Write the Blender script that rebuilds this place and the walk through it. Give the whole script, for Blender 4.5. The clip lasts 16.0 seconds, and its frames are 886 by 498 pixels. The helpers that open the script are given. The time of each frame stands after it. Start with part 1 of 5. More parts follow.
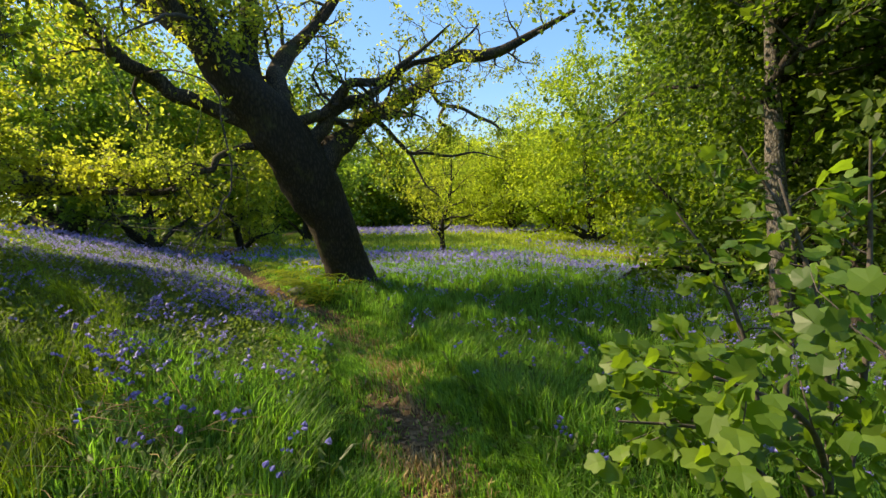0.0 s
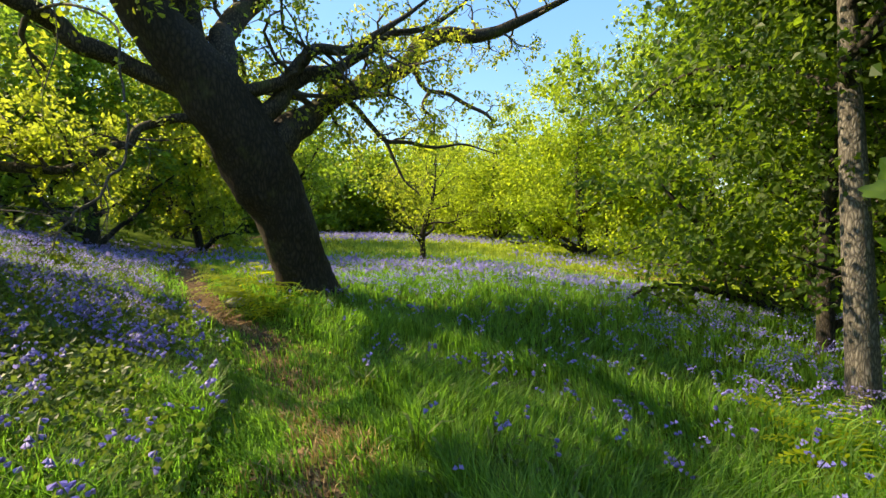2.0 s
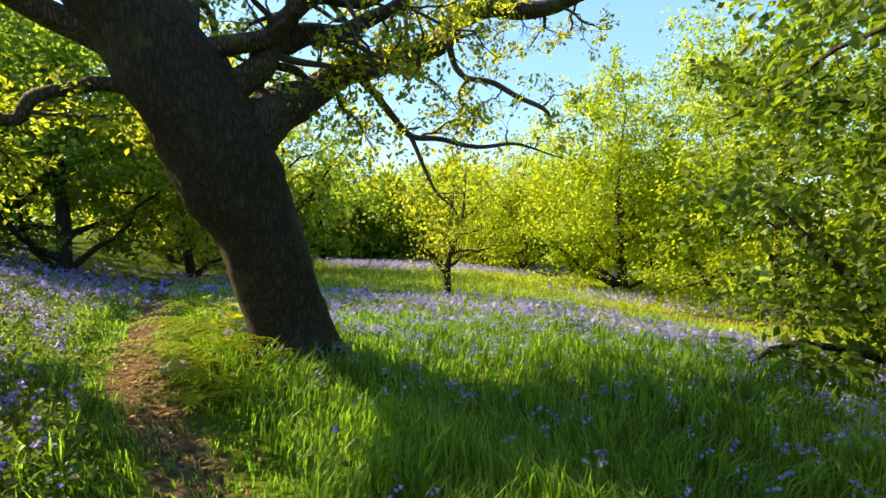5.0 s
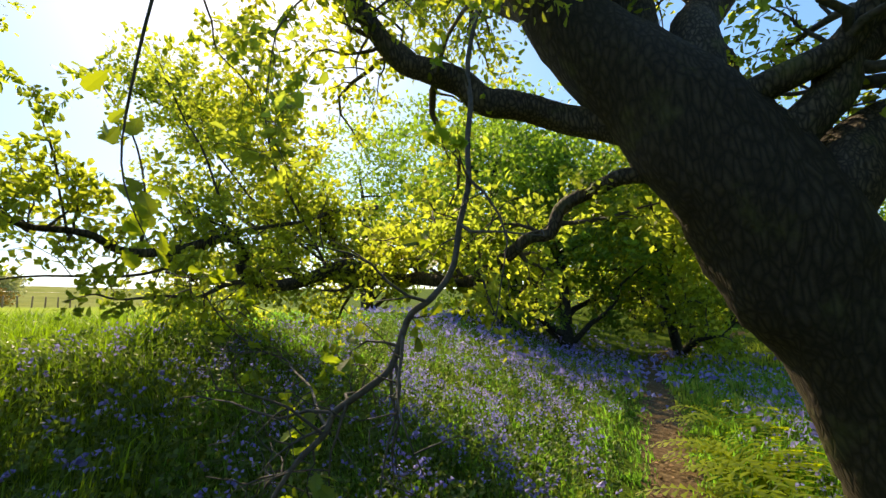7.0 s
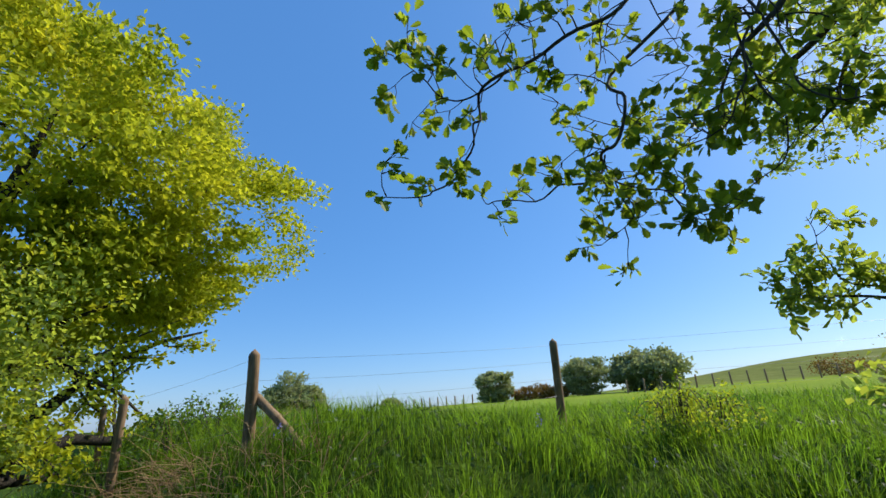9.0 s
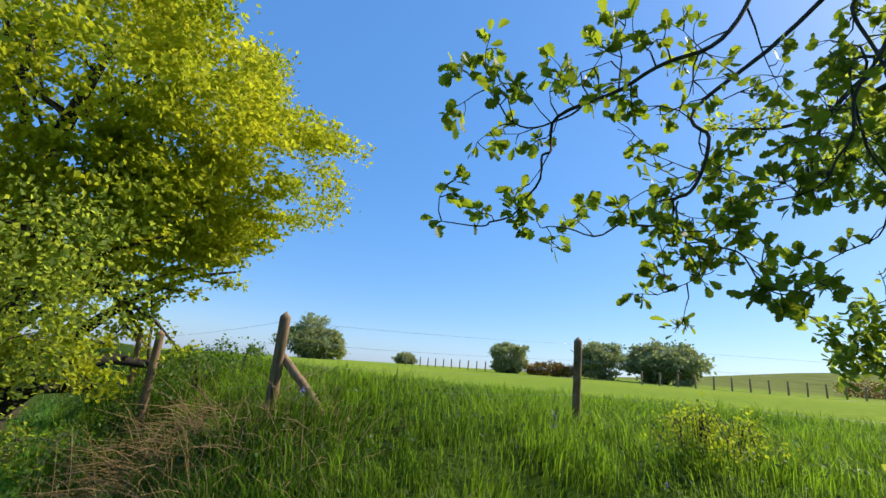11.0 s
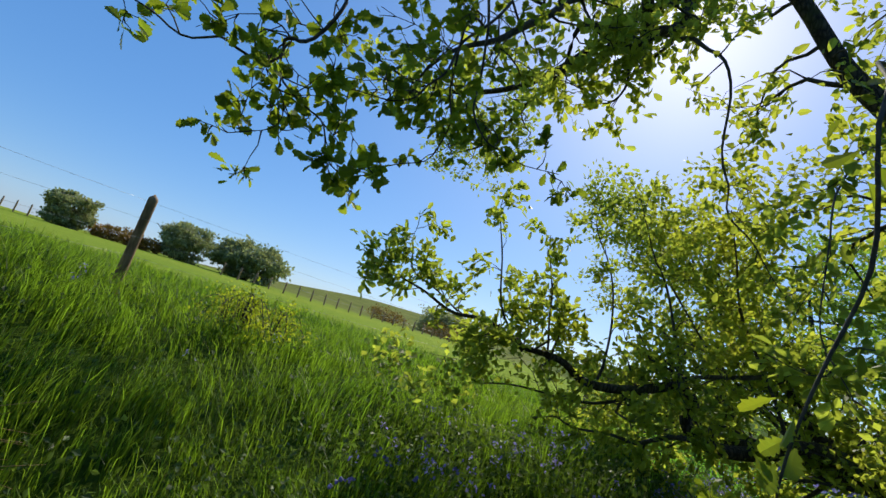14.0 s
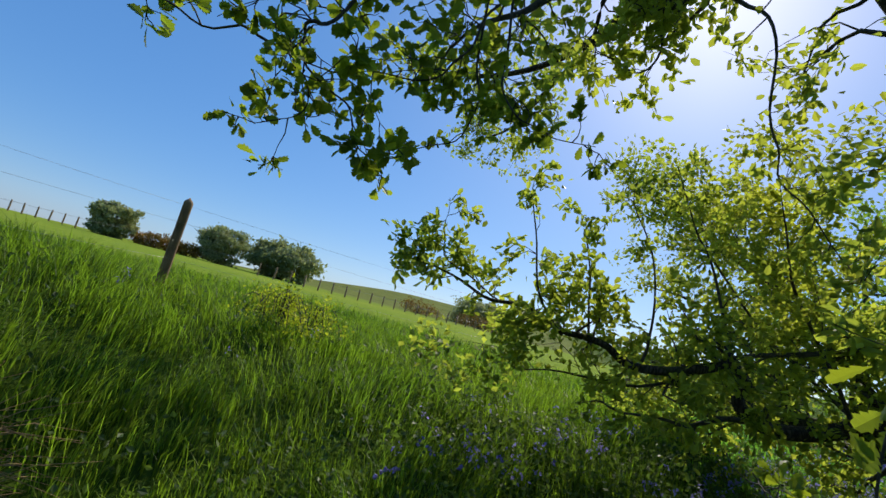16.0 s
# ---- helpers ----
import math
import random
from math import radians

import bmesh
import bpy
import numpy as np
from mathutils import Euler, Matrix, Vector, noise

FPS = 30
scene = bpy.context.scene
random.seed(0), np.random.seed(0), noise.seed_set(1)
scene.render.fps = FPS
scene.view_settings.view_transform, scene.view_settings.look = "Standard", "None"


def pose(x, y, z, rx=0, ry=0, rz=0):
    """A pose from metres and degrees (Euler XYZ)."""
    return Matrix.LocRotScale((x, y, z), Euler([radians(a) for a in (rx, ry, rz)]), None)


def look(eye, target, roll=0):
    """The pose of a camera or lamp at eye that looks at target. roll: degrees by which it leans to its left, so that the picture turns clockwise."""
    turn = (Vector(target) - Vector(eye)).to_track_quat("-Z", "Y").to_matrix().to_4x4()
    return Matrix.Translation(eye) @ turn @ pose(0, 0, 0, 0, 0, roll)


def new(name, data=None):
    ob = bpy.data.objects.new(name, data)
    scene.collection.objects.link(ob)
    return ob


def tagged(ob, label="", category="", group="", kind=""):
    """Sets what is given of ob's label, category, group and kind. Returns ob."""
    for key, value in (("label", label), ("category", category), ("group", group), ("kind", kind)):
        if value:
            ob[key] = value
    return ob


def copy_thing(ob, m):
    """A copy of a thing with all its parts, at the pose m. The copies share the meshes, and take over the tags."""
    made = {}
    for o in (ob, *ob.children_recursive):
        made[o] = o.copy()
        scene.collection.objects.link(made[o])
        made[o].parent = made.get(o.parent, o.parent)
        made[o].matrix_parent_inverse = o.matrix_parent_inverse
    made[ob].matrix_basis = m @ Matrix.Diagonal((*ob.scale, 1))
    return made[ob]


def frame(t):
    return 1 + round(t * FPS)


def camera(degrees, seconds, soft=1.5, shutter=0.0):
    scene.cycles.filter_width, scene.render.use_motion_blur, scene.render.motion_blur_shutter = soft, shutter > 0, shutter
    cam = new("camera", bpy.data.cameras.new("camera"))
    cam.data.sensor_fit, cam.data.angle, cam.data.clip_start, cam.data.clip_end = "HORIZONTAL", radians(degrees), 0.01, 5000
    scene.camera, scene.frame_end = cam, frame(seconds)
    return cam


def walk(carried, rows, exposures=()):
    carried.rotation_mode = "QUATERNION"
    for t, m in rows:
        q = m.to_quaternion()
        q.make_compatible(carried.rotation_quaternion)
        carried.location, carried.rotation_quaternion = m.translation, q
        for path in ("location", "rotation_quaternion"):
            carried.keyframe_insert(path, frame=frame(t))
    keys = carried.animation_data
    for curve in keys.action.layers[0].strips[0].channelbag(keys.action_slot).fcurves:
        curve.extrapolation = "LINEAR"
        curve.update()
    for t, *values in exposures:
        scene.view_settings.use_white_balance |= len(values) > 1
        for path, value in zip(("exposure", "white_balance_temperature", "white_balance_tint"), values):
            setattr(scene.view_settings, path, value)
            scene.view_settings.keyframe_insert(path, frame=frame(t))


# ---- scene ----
cam = camera(86.4, 16.0)
METRES, EYE, TILT, LEAN, TURN = 8.0, 1.5, 0.0, 0.0, 0.0
ROWS = [
    (0.0, 0.0, 0.0, 0.0, -0.38, -5.73, 3.82),
    (0.5, -0.0051, 0.0689, -0.0184, -0.47, -5.15, 3.26),
    (1.0, -0.0032, 0.1275, -0.0217, -0.81, -4.27, 2.71),
    (1.5, 0.0051, 0.1874, -0.0194, -1.48, -4.32, 2.34),
    (2.0, 0.0104, 0.2149, -0.0272, -2.27, -4.59, 1.62),
    (2.5, -0.0055, 0.2704, -0.0308, -3.51, -4.78, -0.19),
    (3.0, -0.0094, 0.3173, -0.0301, -4.13, -4.60, -0.42),
    (5.5, -0.0530, 0.5981, -0.0355, 2.80, 1.27, 1.45),
    (6.0, -0.0903, 0.6389, -0.0121, 16.78, 4.28, 0.49),
    (6.5, -0.1385, 0.6627, 0.0115, 32.78, 5.71, 1.18),
    (7.0, -0.1824, 0.6732, 0.0273, 51.49, 7.46, 2.54),
    (7.5, -0.2035, 0.6634, 0.0379, 74.64, 9.20, 3.85),
    (8.0, -0.2071, 0.6457, 0.0434, 100.26, 11.74, 4.59),
    (8.5, -0.1918, 0.6199, 0.0559, 124.03, 15.0, 4.45),
    (9.0, -0.1774, 0.6064, 0.0699, 142.48, 19.78, 3.06),
    (11.5, -0.1663, 0.6013, 0.1085, 143.43, 14.62, -5.79),
    (12.0, -0.1684, 0.6007, 0.1079, 141.69, 15.18, -5.16),
    (12.5, -0.1864, 0.6061, 0.0982, 132.36, 15.77, -7.34),
    (13.0, -0.1976, 0.6055, 0.0919, 113.2, 13.37, -13.67),
    (13.5, -0.211, 0.6086, 0.0916, 100.34, 13.23, -16.58),
    (14.0, -0.2151, 0.6088, 0.0893, 95.2, 12.59, -16.23),
    (14.5, -0.2126, 0.6068, 0.0912, 97.12, 13.0, -16.21),
    (15.0, -0.2135, 0.6008, 0.0869, 98.54, 12.28, -16.46),
    (15.5, -0.2184, 0.603, 0.089, 99.03, 11.22, -15.01),
    (16.0, -0.224, 0.6053, 0.0858, 99.44, 10.4, -14.08),
]
SUN_YAW, SUN_UP = 75.0, 43.0
EXPO = [(0.0, 0.95, 8900, 12), (2.0, 1.25, 9000, 12), (3.0, 1.48, 9400, 13), (5.5, 1.5, 10100, 13), (6.5, 1.35, 9900, 13), (7.5, 0.55, 7700, 9), (8.0, 0.35, 6700, 5), (8.5, 0.12, 6400, 7), (12.0, 0.38, 6700, 9), (13.5, 0.02, 6600, 9), (16.0, -0.15, 6500, 9)]
walk(cam, [(t, pose(0, 0, EYE, TILT, LEAN, TURN) @ pose(METRES * x, METRES * y, METRES * z, 90 + pitch, roll, yaw)) for t, x, y, z, yaw, pitch, roll in ROWS], EXPO)

# ---- sky and sun ----
world = bpy.data.worlds.new("sky")
scene.world = world
world.use_nodes = True
wn = world.node_tree.nodes
sky = wn.new("ShaderNodeTexSky")
sky.sky_type, sky.sun_disc = "NISHITA", False
sky.sun_elevation, sky.sun_rotation = radians(SUN_UP), radians(-SUN_YAW)
sky.air_density, sky.dust_density, sky.ozone_density = 1.0, 0.8, 3.0
wn["Background"].inputs["Strength"].default_value = 0.15
clear = wn.new("ShaderNodeHueSaturation")
clear.inputs["Saturation"].default_value = 1.32
world.node_tree.links.new(sky.outputs[0], clear.inputs["Color"])
even = wn.new("ShaderNodeMix")
even.data_type = "RGBA"
even.inputs["Factor"].default_value = 0.45
even.inputs["B"].default_value = (0.95, 2.35, 5.6, 1)
world.node_tree.links.new(clear.outputs[0], even.inputs["A"])
world.node_tree.links.new(even.outputs["Result"], wn["Background"].inputs["Color"])
sun = new("sun", bpy.data.lights.new("sun", "SUN"))
sun.data.energy, sun.data.angle, sun.data.color = 4.7, radians(0.5), (1.0, 0.92, 0.76)
sun_to = Vector((-math.sin(radians(SUN_YAW)) * math.cos(radians(SUN_UP)), math.cos(radians(SUN_YAW)) * math.cos(radians(SUN_UP)), math.sin(radians(SUN_UP))))
sun.matrix_world = look(sun_to * 60, (0, 0, 0))


# ---- materials ----
def nodes_of(name):
    m = bpy.data.materials.new(name)
    m.use_nodes = True
    nt = m.node_tree
    return m, nt, nt.nodes["Principled BSDF"], nt.nodes["Material Output"]


def ramp(nt, fac, stops):
    r = nt.nodes.new("ShaderNodeValToRGB")
    el = r.color_ramp.elements
    while len(el) < len(stops):
        el.new(0.5)
    for e, (p, c) in zip(el, stops):
        e.position, e.color = p, (*c, 1)
    nt.links.new(fac, r.inputs[0])
    return r.outputs[0]


def noise_tex(nt, scale, detail=4, rough=0.6, stretch=None):
    tc = nt.nodes.new("ShaderNodeNewGeometry")
    n = nt.nodes.new("ShaderNodeTexNoise")
    n.inputs["Scale"].default_value, n.inputs["Detail"].default_value, n.inputs["Roughness"].default_value = scale, detail, rough
    src = tc.outputs["Position"]
    if stretch:
        mp = nt.nodes.new("ShaderNodeMapping")
        mp.inputs["Scale"].default_value = stretch
        nt.links.new(src, mp.inputs[0])
        src = mp.outputs[0]
    nt.links.new(src, n.inputs["Vector"])
    return n.outputs["Fac"]


def mix(nt, fac, a, b, mode="MIX"):
    m = nt.nodes.new("ShaderNodeMix")
    m.data_type, m.blend_type = "RGBA", mode
    for sock, v in ((m.inputs["Factor"], fac), (m.inputs["A"], a), (m.inputs["B"], b)):
        if isinstance(v, (int, float)):
            sock.default_value = v
        elif isinstance(v, tuple):
            sock.default_value = (*v, 1)
        else:
            nt.links.new(v, sock)
    return m.outputs["Result"]


def bump(nt, bsdf, height, strength, dist=0.02):
    b = nt.nodes.new("ShaderNodeBump")
    b.inputs["Strength"].default_value, b.inputs["Distance"].default_value = strength, dist
    nt.links.new(height, b.inputs["Height"])
    nt.links.new(b.outputs[0], bsdf.inputs["Normal"])


def foliage(name, dark, light, through_col, share=0.5, rough=0.5, patch=0.6, gloss=0.35, low=0.65, top=1.22):
    """Thin leaf: reflects dark..light, lets through_col pass; each leaf and each patch of the plant a little different."""
    m, nt, p, out = nodes_of(name)
    geo = nt.nodes.new("ShaderNodeNewGeometry")
    a = ramp(nt, geo.outputs["Random Per Island"], [(0.0, dark), (0.6, tuple((d + l) / 2 for d, l in zip(dark, light))), (1.0, light)])
    big = noise_tex(nt, patch, 2)
    v = ramp(nt, big, [(0.3, (0.72, 0.80, 0.8)), (0.7, (1.2, 1.1, 0.95))])
    col = mix(nt, 1.0, a, v, "MULTIPLY")
    nt.links.new(col, p.inputs["Base Color"])
    p.inputs["Roughness"].default_value = rough
    p.inputs["Specular IOR Level"].default_value = gloss
    tr = nt.nodes.new("ShaderNodeBsdfTranslucent")
    ta = ramp(nt, geo.outputs["Random Per Island"], [(0.0, tuple(c * low for c in through_col)), (1.0, tuple(min(1, c * top) for c in through_col))])
    nt.links.new(mix(nt, 1.0, ta, v, "MULTIPLY"), tr.inputs["Color"])
    ms = nt.nodes.new("ShaderNodeMixShader")
    ms.inputs[0].default_value = share
    nt.links.new(p.outputs[0], ms.inputs[1])
    nt.links.new(tr.outputs[0], ms.inputs[2])
    nt.links.new(ms.outputs[0], out.inputs["Surface"])
    return m


def bark(name, dark, light, scale=1.0, moss=0.0):
    m, nt, p, out = nodes_of(name)
    tc = nt.nodes.new("ShaderNodeNewGeometry")
    mp = nt.nodes.new("ShaderNodeMapping")
    mp.inputs["Scale"].default_value = (scale, scale, scale * 0.3)
    nt.links.new(tc.outputs["Position"], mp.inputs[0])
    vo = nt.nodes.new("ShaderNodeTexVoronoi")
    vo.feature = "DISTANCE_TO_EDGE"
    vo.inputs["Scale"].default_value = 24
    warp = nt.nodes.new("ShaderNodeTexNoise")
    warp.inputs["Scale"].default_value = 6
    nt.links.new(mp.outputs[0], warp.inputs["Vector"])
    add = nt.nodes.new("ShaderNodeVectorMath")
    add.operation = "MULTIPLY_ADD"
    add.inputs[1].default_value = (0.12, 0.12, 0.12)
    nt.links.new(warp.outputs["Color"], add.inputs[0])
    nt.links.new(mp.outputs[0], add.inputs[2])
    nt.links.new(add.outputs[0], vo.inputs["Vector"])
    ridge = ramp(nt, vo.outputs["Distance"], [(0.0, (0, 0, 0)), (0.35, (1, 1, 1))])
    fine = noise_tex(nt, 40 * scale, 5, 0.7)
    col = mix(nt, ridge, dark, light)
    col = mix(nt, 0.55, col, ramp(nt, fine, [(0.3, (0.4, 0.4, 0.4)), (0.75, (1.2, 1.15, 1.05))]), "MULTIPLY")
    if moss:
        col = mix(nt, ramp(nt, noise_tex(nt, 1.7, 5, 0.65), [(0.62 - 0.12 * moss, (0, 0, 0)), (0.72, (moss, moss, moss))]), col, (0.10, 0.11, 0.03))
    nt.links.new(col, p.inputs["Base Color"])
    p.inputs["Roughness"].default_value = 0.9
    p.inputs["Specular IOR Level"].default_value = 0.2
    h = mix(nt, 0.3, ridge, fine)
    bump(nt, p, h, 0.38, 0.02)
    return m


def plain(name, stops, scale, rough=0.85, bumpy=0.4, dist=0.01, stretch=None):
    m, nt, p, out = nodes_of(name)
    n = noise_tex(nt, scale, 6, 0.65, stretch)
    n2 = noise_tex(nt, scale * 0.13, 3, 0.6)
    col = mix(nt, 0.6, ramp(nt, n, stops), ramp(nt, n2, [(0.3, (0.65, 0.65, 0.65)), (0.7, (1.15, 1.15, 1.15))]), "MULTIPLY")
    nt.links.new(col, p.inputs["Base Color"])
    p.inputs["Roughness"].default_value = rough
    bump(nt, p, n, bumpy, dist)
    return m


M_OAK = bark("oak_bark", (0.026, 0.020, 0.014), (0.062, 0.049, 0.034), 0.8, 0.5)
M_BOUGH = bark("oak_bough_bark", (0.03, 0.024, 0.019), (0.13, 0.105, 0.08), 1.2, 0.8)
M_TWIG = plain("twig_bark", [(0.3, (0.035, 0.029, 0.024)), (0.7, (0.12, 0.10, 0.082))], 30, 0.9, 0.3, 0.004)
M_DARKBARK = bark("woodland_bark", (0.022, 0.019, 0.016), (0.075, 0.065, 0.055), 1.3, 0.4)
M_GREYBARK = bark("grey_bark", (0.06, 0.055, 0.048), (0.22, 0.205, 0.18), 1.4, 0.3)
M_POST = plain("weathered_post_wood", [(0.3, (0.14, 0.085, 0.045)), (0.55, (0.30, 0.19, 0.10)), (0.8, (0.38, 0.26, 0.15))], 22, 0.85, 0.5, 0.006, (1, 1, 0.12))
M_WIRE = plain("galvanised_wire", [(0.3, (0.22, 0.22, 0.23)), (0.7, (0.36, 0.36, 0.37))], 60, 0.45, 0.1, 0.001)
M_WIRE.node_tree.nodes["Principled BSDF"].inputs["Metallic"].default_value = 0.8
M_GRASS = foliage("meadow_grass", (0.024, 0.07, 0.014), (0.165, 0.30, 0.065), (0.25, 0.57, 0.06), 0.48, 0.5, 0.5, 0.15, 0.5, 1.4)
# paler copy of the meadow grass: the open meadow's sunlight is in its colour
M_SUNLIT_MEADOW = foliage("sunlit_meadow_grass", (0.18, 0.27, 0.04), (0.36, 0.43, 0.11), (0.50, 0.62, 0.08), 0.45, 0.5, 0.3, 0.15)
M_FIELD = foliage("bank_grass", (0.016, 0.044, 0.006), (0.19, 0.28, 0.04), (0.29, 0.5, 0.03), 0.44, 0.5, 0.35, 0.12, 0.45, 1.4)
M_OAKLEAF = foliage("young_oak_leaf", (0.08, 0.12, 0.02), (0.2, 0.25, 0.05), (0.62, 0.72, 0.08), 0.55, 0.5, 0.5, 0.15)
M_GOLDLEAF = foliage("golden_oak_leaf", (0.30, 0.33, 0.018), (0.52, 0.55, 0.042), (0.72, 0.73, 0.04), 0.48, 0.5, 0.4, 0.12)
M_GREENLEAF = foliage("woodland_leaf", (0.035, 0.08, 0.016), (0.11, 0.18, 0.04), (0.36, 0.58, 0.06), 0.5, 0.5, 0.5, 0.2)
# lime and dark tones of the woodland leaf: sun and shade put into colour
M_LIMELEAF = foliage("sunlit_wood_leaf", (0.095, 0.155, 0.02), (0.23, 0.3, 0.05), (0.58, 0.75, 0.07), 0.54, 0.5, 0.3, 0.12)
M_SHADED_LEAF = foliage("shade_darkened_leaf", (0.022, 0.055, 0.011), (0.085, 0.135, 0.028), (0.25, 0.42, 0.035), 0.45, 0.5, 0.5, 0.25)
M_NEARLEAF = foliage("bank_oak_leaf", (0.04, 0.085, 0.014), (0.13, 0.19, 0.03), (0.46, 0.60, 0.04), 0.46, 0.5, 2.5, 0.25)
M_HERB = foliage("undergrowth_leaf", (0.028, 0.058, 0.014), (0.12, 0.185, 0.055), (0.2, 0.32, 0.045), 0.36, 0.5, 0.8, 0.25)
M_FERN = foliage("bracken_frond", (0.11, 0.17, 0.01), (0.22, 0.28, 0.018), (0.58, 0.66, 0.02), 0.5, 0.5, 0.8, 0.2)
M_SYC = foliage("sycamore_leaf", (0.045, 0.10, 0.014), (0.12, 0.20, 0.035), (0.27, 0.46, 0.03), 0.42, 0.45, 1.2, 0.3)
M_BLUE = foliage("bluebell_flower", (0.14, 0.13, 0.5), (0.36, 0.33, 0.82), (0.36, 0.33, 0.85), 0.4, 0.5, 0.8)
M_STEM = foliage("bluebell_stem", (0.06, 0.10, 0.02), (0.10, 0.15, 0.03), (0.18, 0.28, 0.03), 0.3, 0.5, 0.8)
M_STRAW = foliage("dead_grass", (0.30, 0.19, 0.09), (0.52, 0.37, 0.20), (0.40, 0.28, 0.12), 0.25, 0.7, 0.8)
M_DEAD = foliage("dead_leaf", (0.11, 0.06, 0.03), (0.32, 0.19, 0.10), (0.15, 0.08, 0.03), 0.15, 0.7, 0.8)
M_FARBUSH = foliage("hawthorn_leaf", (0.22, 0.25, 0.12), (0.44, 0.46, 0.24), (0.38, 0.43, 0.16), 0.42, 0.6, 0.25)
M_WEED = foliage("yellow_weed_leaf", (0.34, 0.42, 0.03), (0.58, 0.62, 0.06), (0.66, 0.72, 0.04), 0.45, 0.5, 0.8, 0.15)
M_GORSE = foliage("gorse_bloom", (0.20, 0.10, 0.02), (0.42, 0.23, 0.03), (0.3, 0.2, 0.03), 0.2, 0.6, 0.4)
M_STONE = plain("path_stone", [(0.3, (0.22, 0.20, 0.17)), (0.7, (0.42, 0.39, 0.34))], 18, 0.85, 0.5)

# ---- the lie of the land ----
PATH_Y = np.array([-40.0, 0.0, 3.0, 5.0, 6.3, 7.45, 8.75, 9.6, 10.8, 13.1, 16.2, 19.0, 24.0, 60.0])
PATH_X = np.array([0.6, -0.05, -0.22, -0.75, -1.3, -1.95, -3.05, -3.6, -4.3, -5.5, -7.3, -8.9, -10.5, -14.0])
FOOT_X = np.array([0.0, -0.7, -0.8, -1.05, -1.6, -2.3, -3.5, -4.1, -4.9, -6.2, -8.2, -10.0, -12.0, -18.0])
BASE_Y = np.array([-60.0, 0.0, 6.0, 10.5, 19.0, 30.0, 60.0, 400.0])
BASE_Z = np.array([0.6, -0.05, -0.30, -0.1, -0.2, -0.15, -0.1, -2.0])


def smooth(a, b, v):
    u = np.clip((v - a) / (b - a), 0, 1)
    return u * u * (3 - 2 * u)


def waves(x, y):
    return 0.035 * np.sin(1.7 * x + 0.6 * y) * np.cos(1.3 * y - 0.4 * x) + 0.02 * np.sin(3.9 * x - 2.1 * y + 1.0) + 0.012 * np.sin(7.1 * y + 4.3 * x)


def path_gap(x, y):
    """How far x, y lies west (+) or east (-) of the trodden path."""
    return (np.interp(y, PATH_Y, PATH_X) - x) * 0.85


def ground(x, y):
    x, y = np.asarray(x, float), np.asarray(y, float)
    z = np.interp(y, BASE_Y, BASE_Z)
    s = (np.interp(y, PATH_Y, FOOT_X) - x) * 0.88
    k = 0.5 * (s + np.sqrt(s * s + 0.5))
    bank = np.where(k < 5.6, 0.305 * k, 1.708 + 0.045 * np.minimum(k - 5.6, 62))
    south = smooth(3.4, -0.8, y) * smooth(0.5, 2.4, k)
    bank = bank + 1.12 * south * smooth(6.5, 2.8, k)
    hill = 9.0 * smooth(62, 165, k) * smooth(-105, -35, y) + 1.5 * smooth(80, 300, k)
    z = z + bank + hill
    e = np.maximum(0, x - np.interp(y, PATH_Y, PATH_X) - 0.6)
    fall = 0.135 - 0.093 * smooth(5, 13, y)
    z = z - np.where(e < 14, fall * e, 14 * fall + 0.03 * (e - 14)) * smooth(-6, 3, y)
    z = z - 0.125 * np.clip(x - 2.0, 0, 9) * smooth(8, 13, y) * (1 - 0.75 * smooth(18, 32, y))
    z = z - 0.05 * np.exp(-(path_gap(x, y) / 0.3) ** 2)
    return z + waves(x, y) * np.exp(-(x * x + (y - 6) ** 2) / 900)


# ---- mesh helpers ----
def mesh_of(name, verts, tris=None, quads=None, material=None, smoothed=False):
    me = bpy.data.meshes.new(name)
    verts = np.asarray(verts, np.float32)
    tris = np.zeros((0, 3), np.int32) if tris is None else np.asarray(tris, np.int32)
    quads = np.zeros((0, 4), np.int32) if quads is None else np.asarray(quads, np.int32)
    me.vertices.add(len(verts))
    me.vertices.foreach_set("co", verts.ravel())
    me.loops.add(tris.size + quads.size)
    me.loops.foreach_set("vertex_index", np.concatenate([tris.ravel(), quads.ravel()]))
    me.polygons.add(len(tris) + len(quads))
    me.polygons.foreach_set("loop_start", np.concatenate([np.arange(len(tris)) * 3, tris.size + np.arange(len(quads)) * 4]).astype(np.int32))
    me.polygons.foreach_set("use_smooth", np.full(len(tris) + len(quads), smoothed))
    me.update(calc_edges=True)
    if material:
        me.materials.append(material)
    return me


def piece(name, data, parent=None, label=""):
    ob = new(name, data)
    if parent:
        ob.parent = parent
    return tagged(ob, label)


def unit(v):
    return v / np.maximum(np.linalg.norm(v, axis=-1, keepdims=True), 1e-9)


def spline(ctrl, n):
    """Points on a smooth line through ctrl (rows x, y, z, radius)."""
    c = np.array(ctrl, float)
    c = np.vstack([2 * c[0] - c[1], c, 2 * c[-1] - c[-2]])
    out = []
    for i in range(1, len(c) - 2):
        for u in np.linspace(0, 1, n, endpoint=False):
            p0, p1, p2, p3 = c[i - 1:i + 3]
            out.append(0.5 * (2 * p1 + (p2 - p0) * u + (2 * p0 - 5 * p1 + 4 * p2 - p3) * u * u + (3 * p1 - p0 - 3 * p2 + p3) * u ** 3))
    out.append(c[-2])
    out = np.array(out)
    out[:, 3] = np.maximum(out[:, 3], 0.002)
    return out


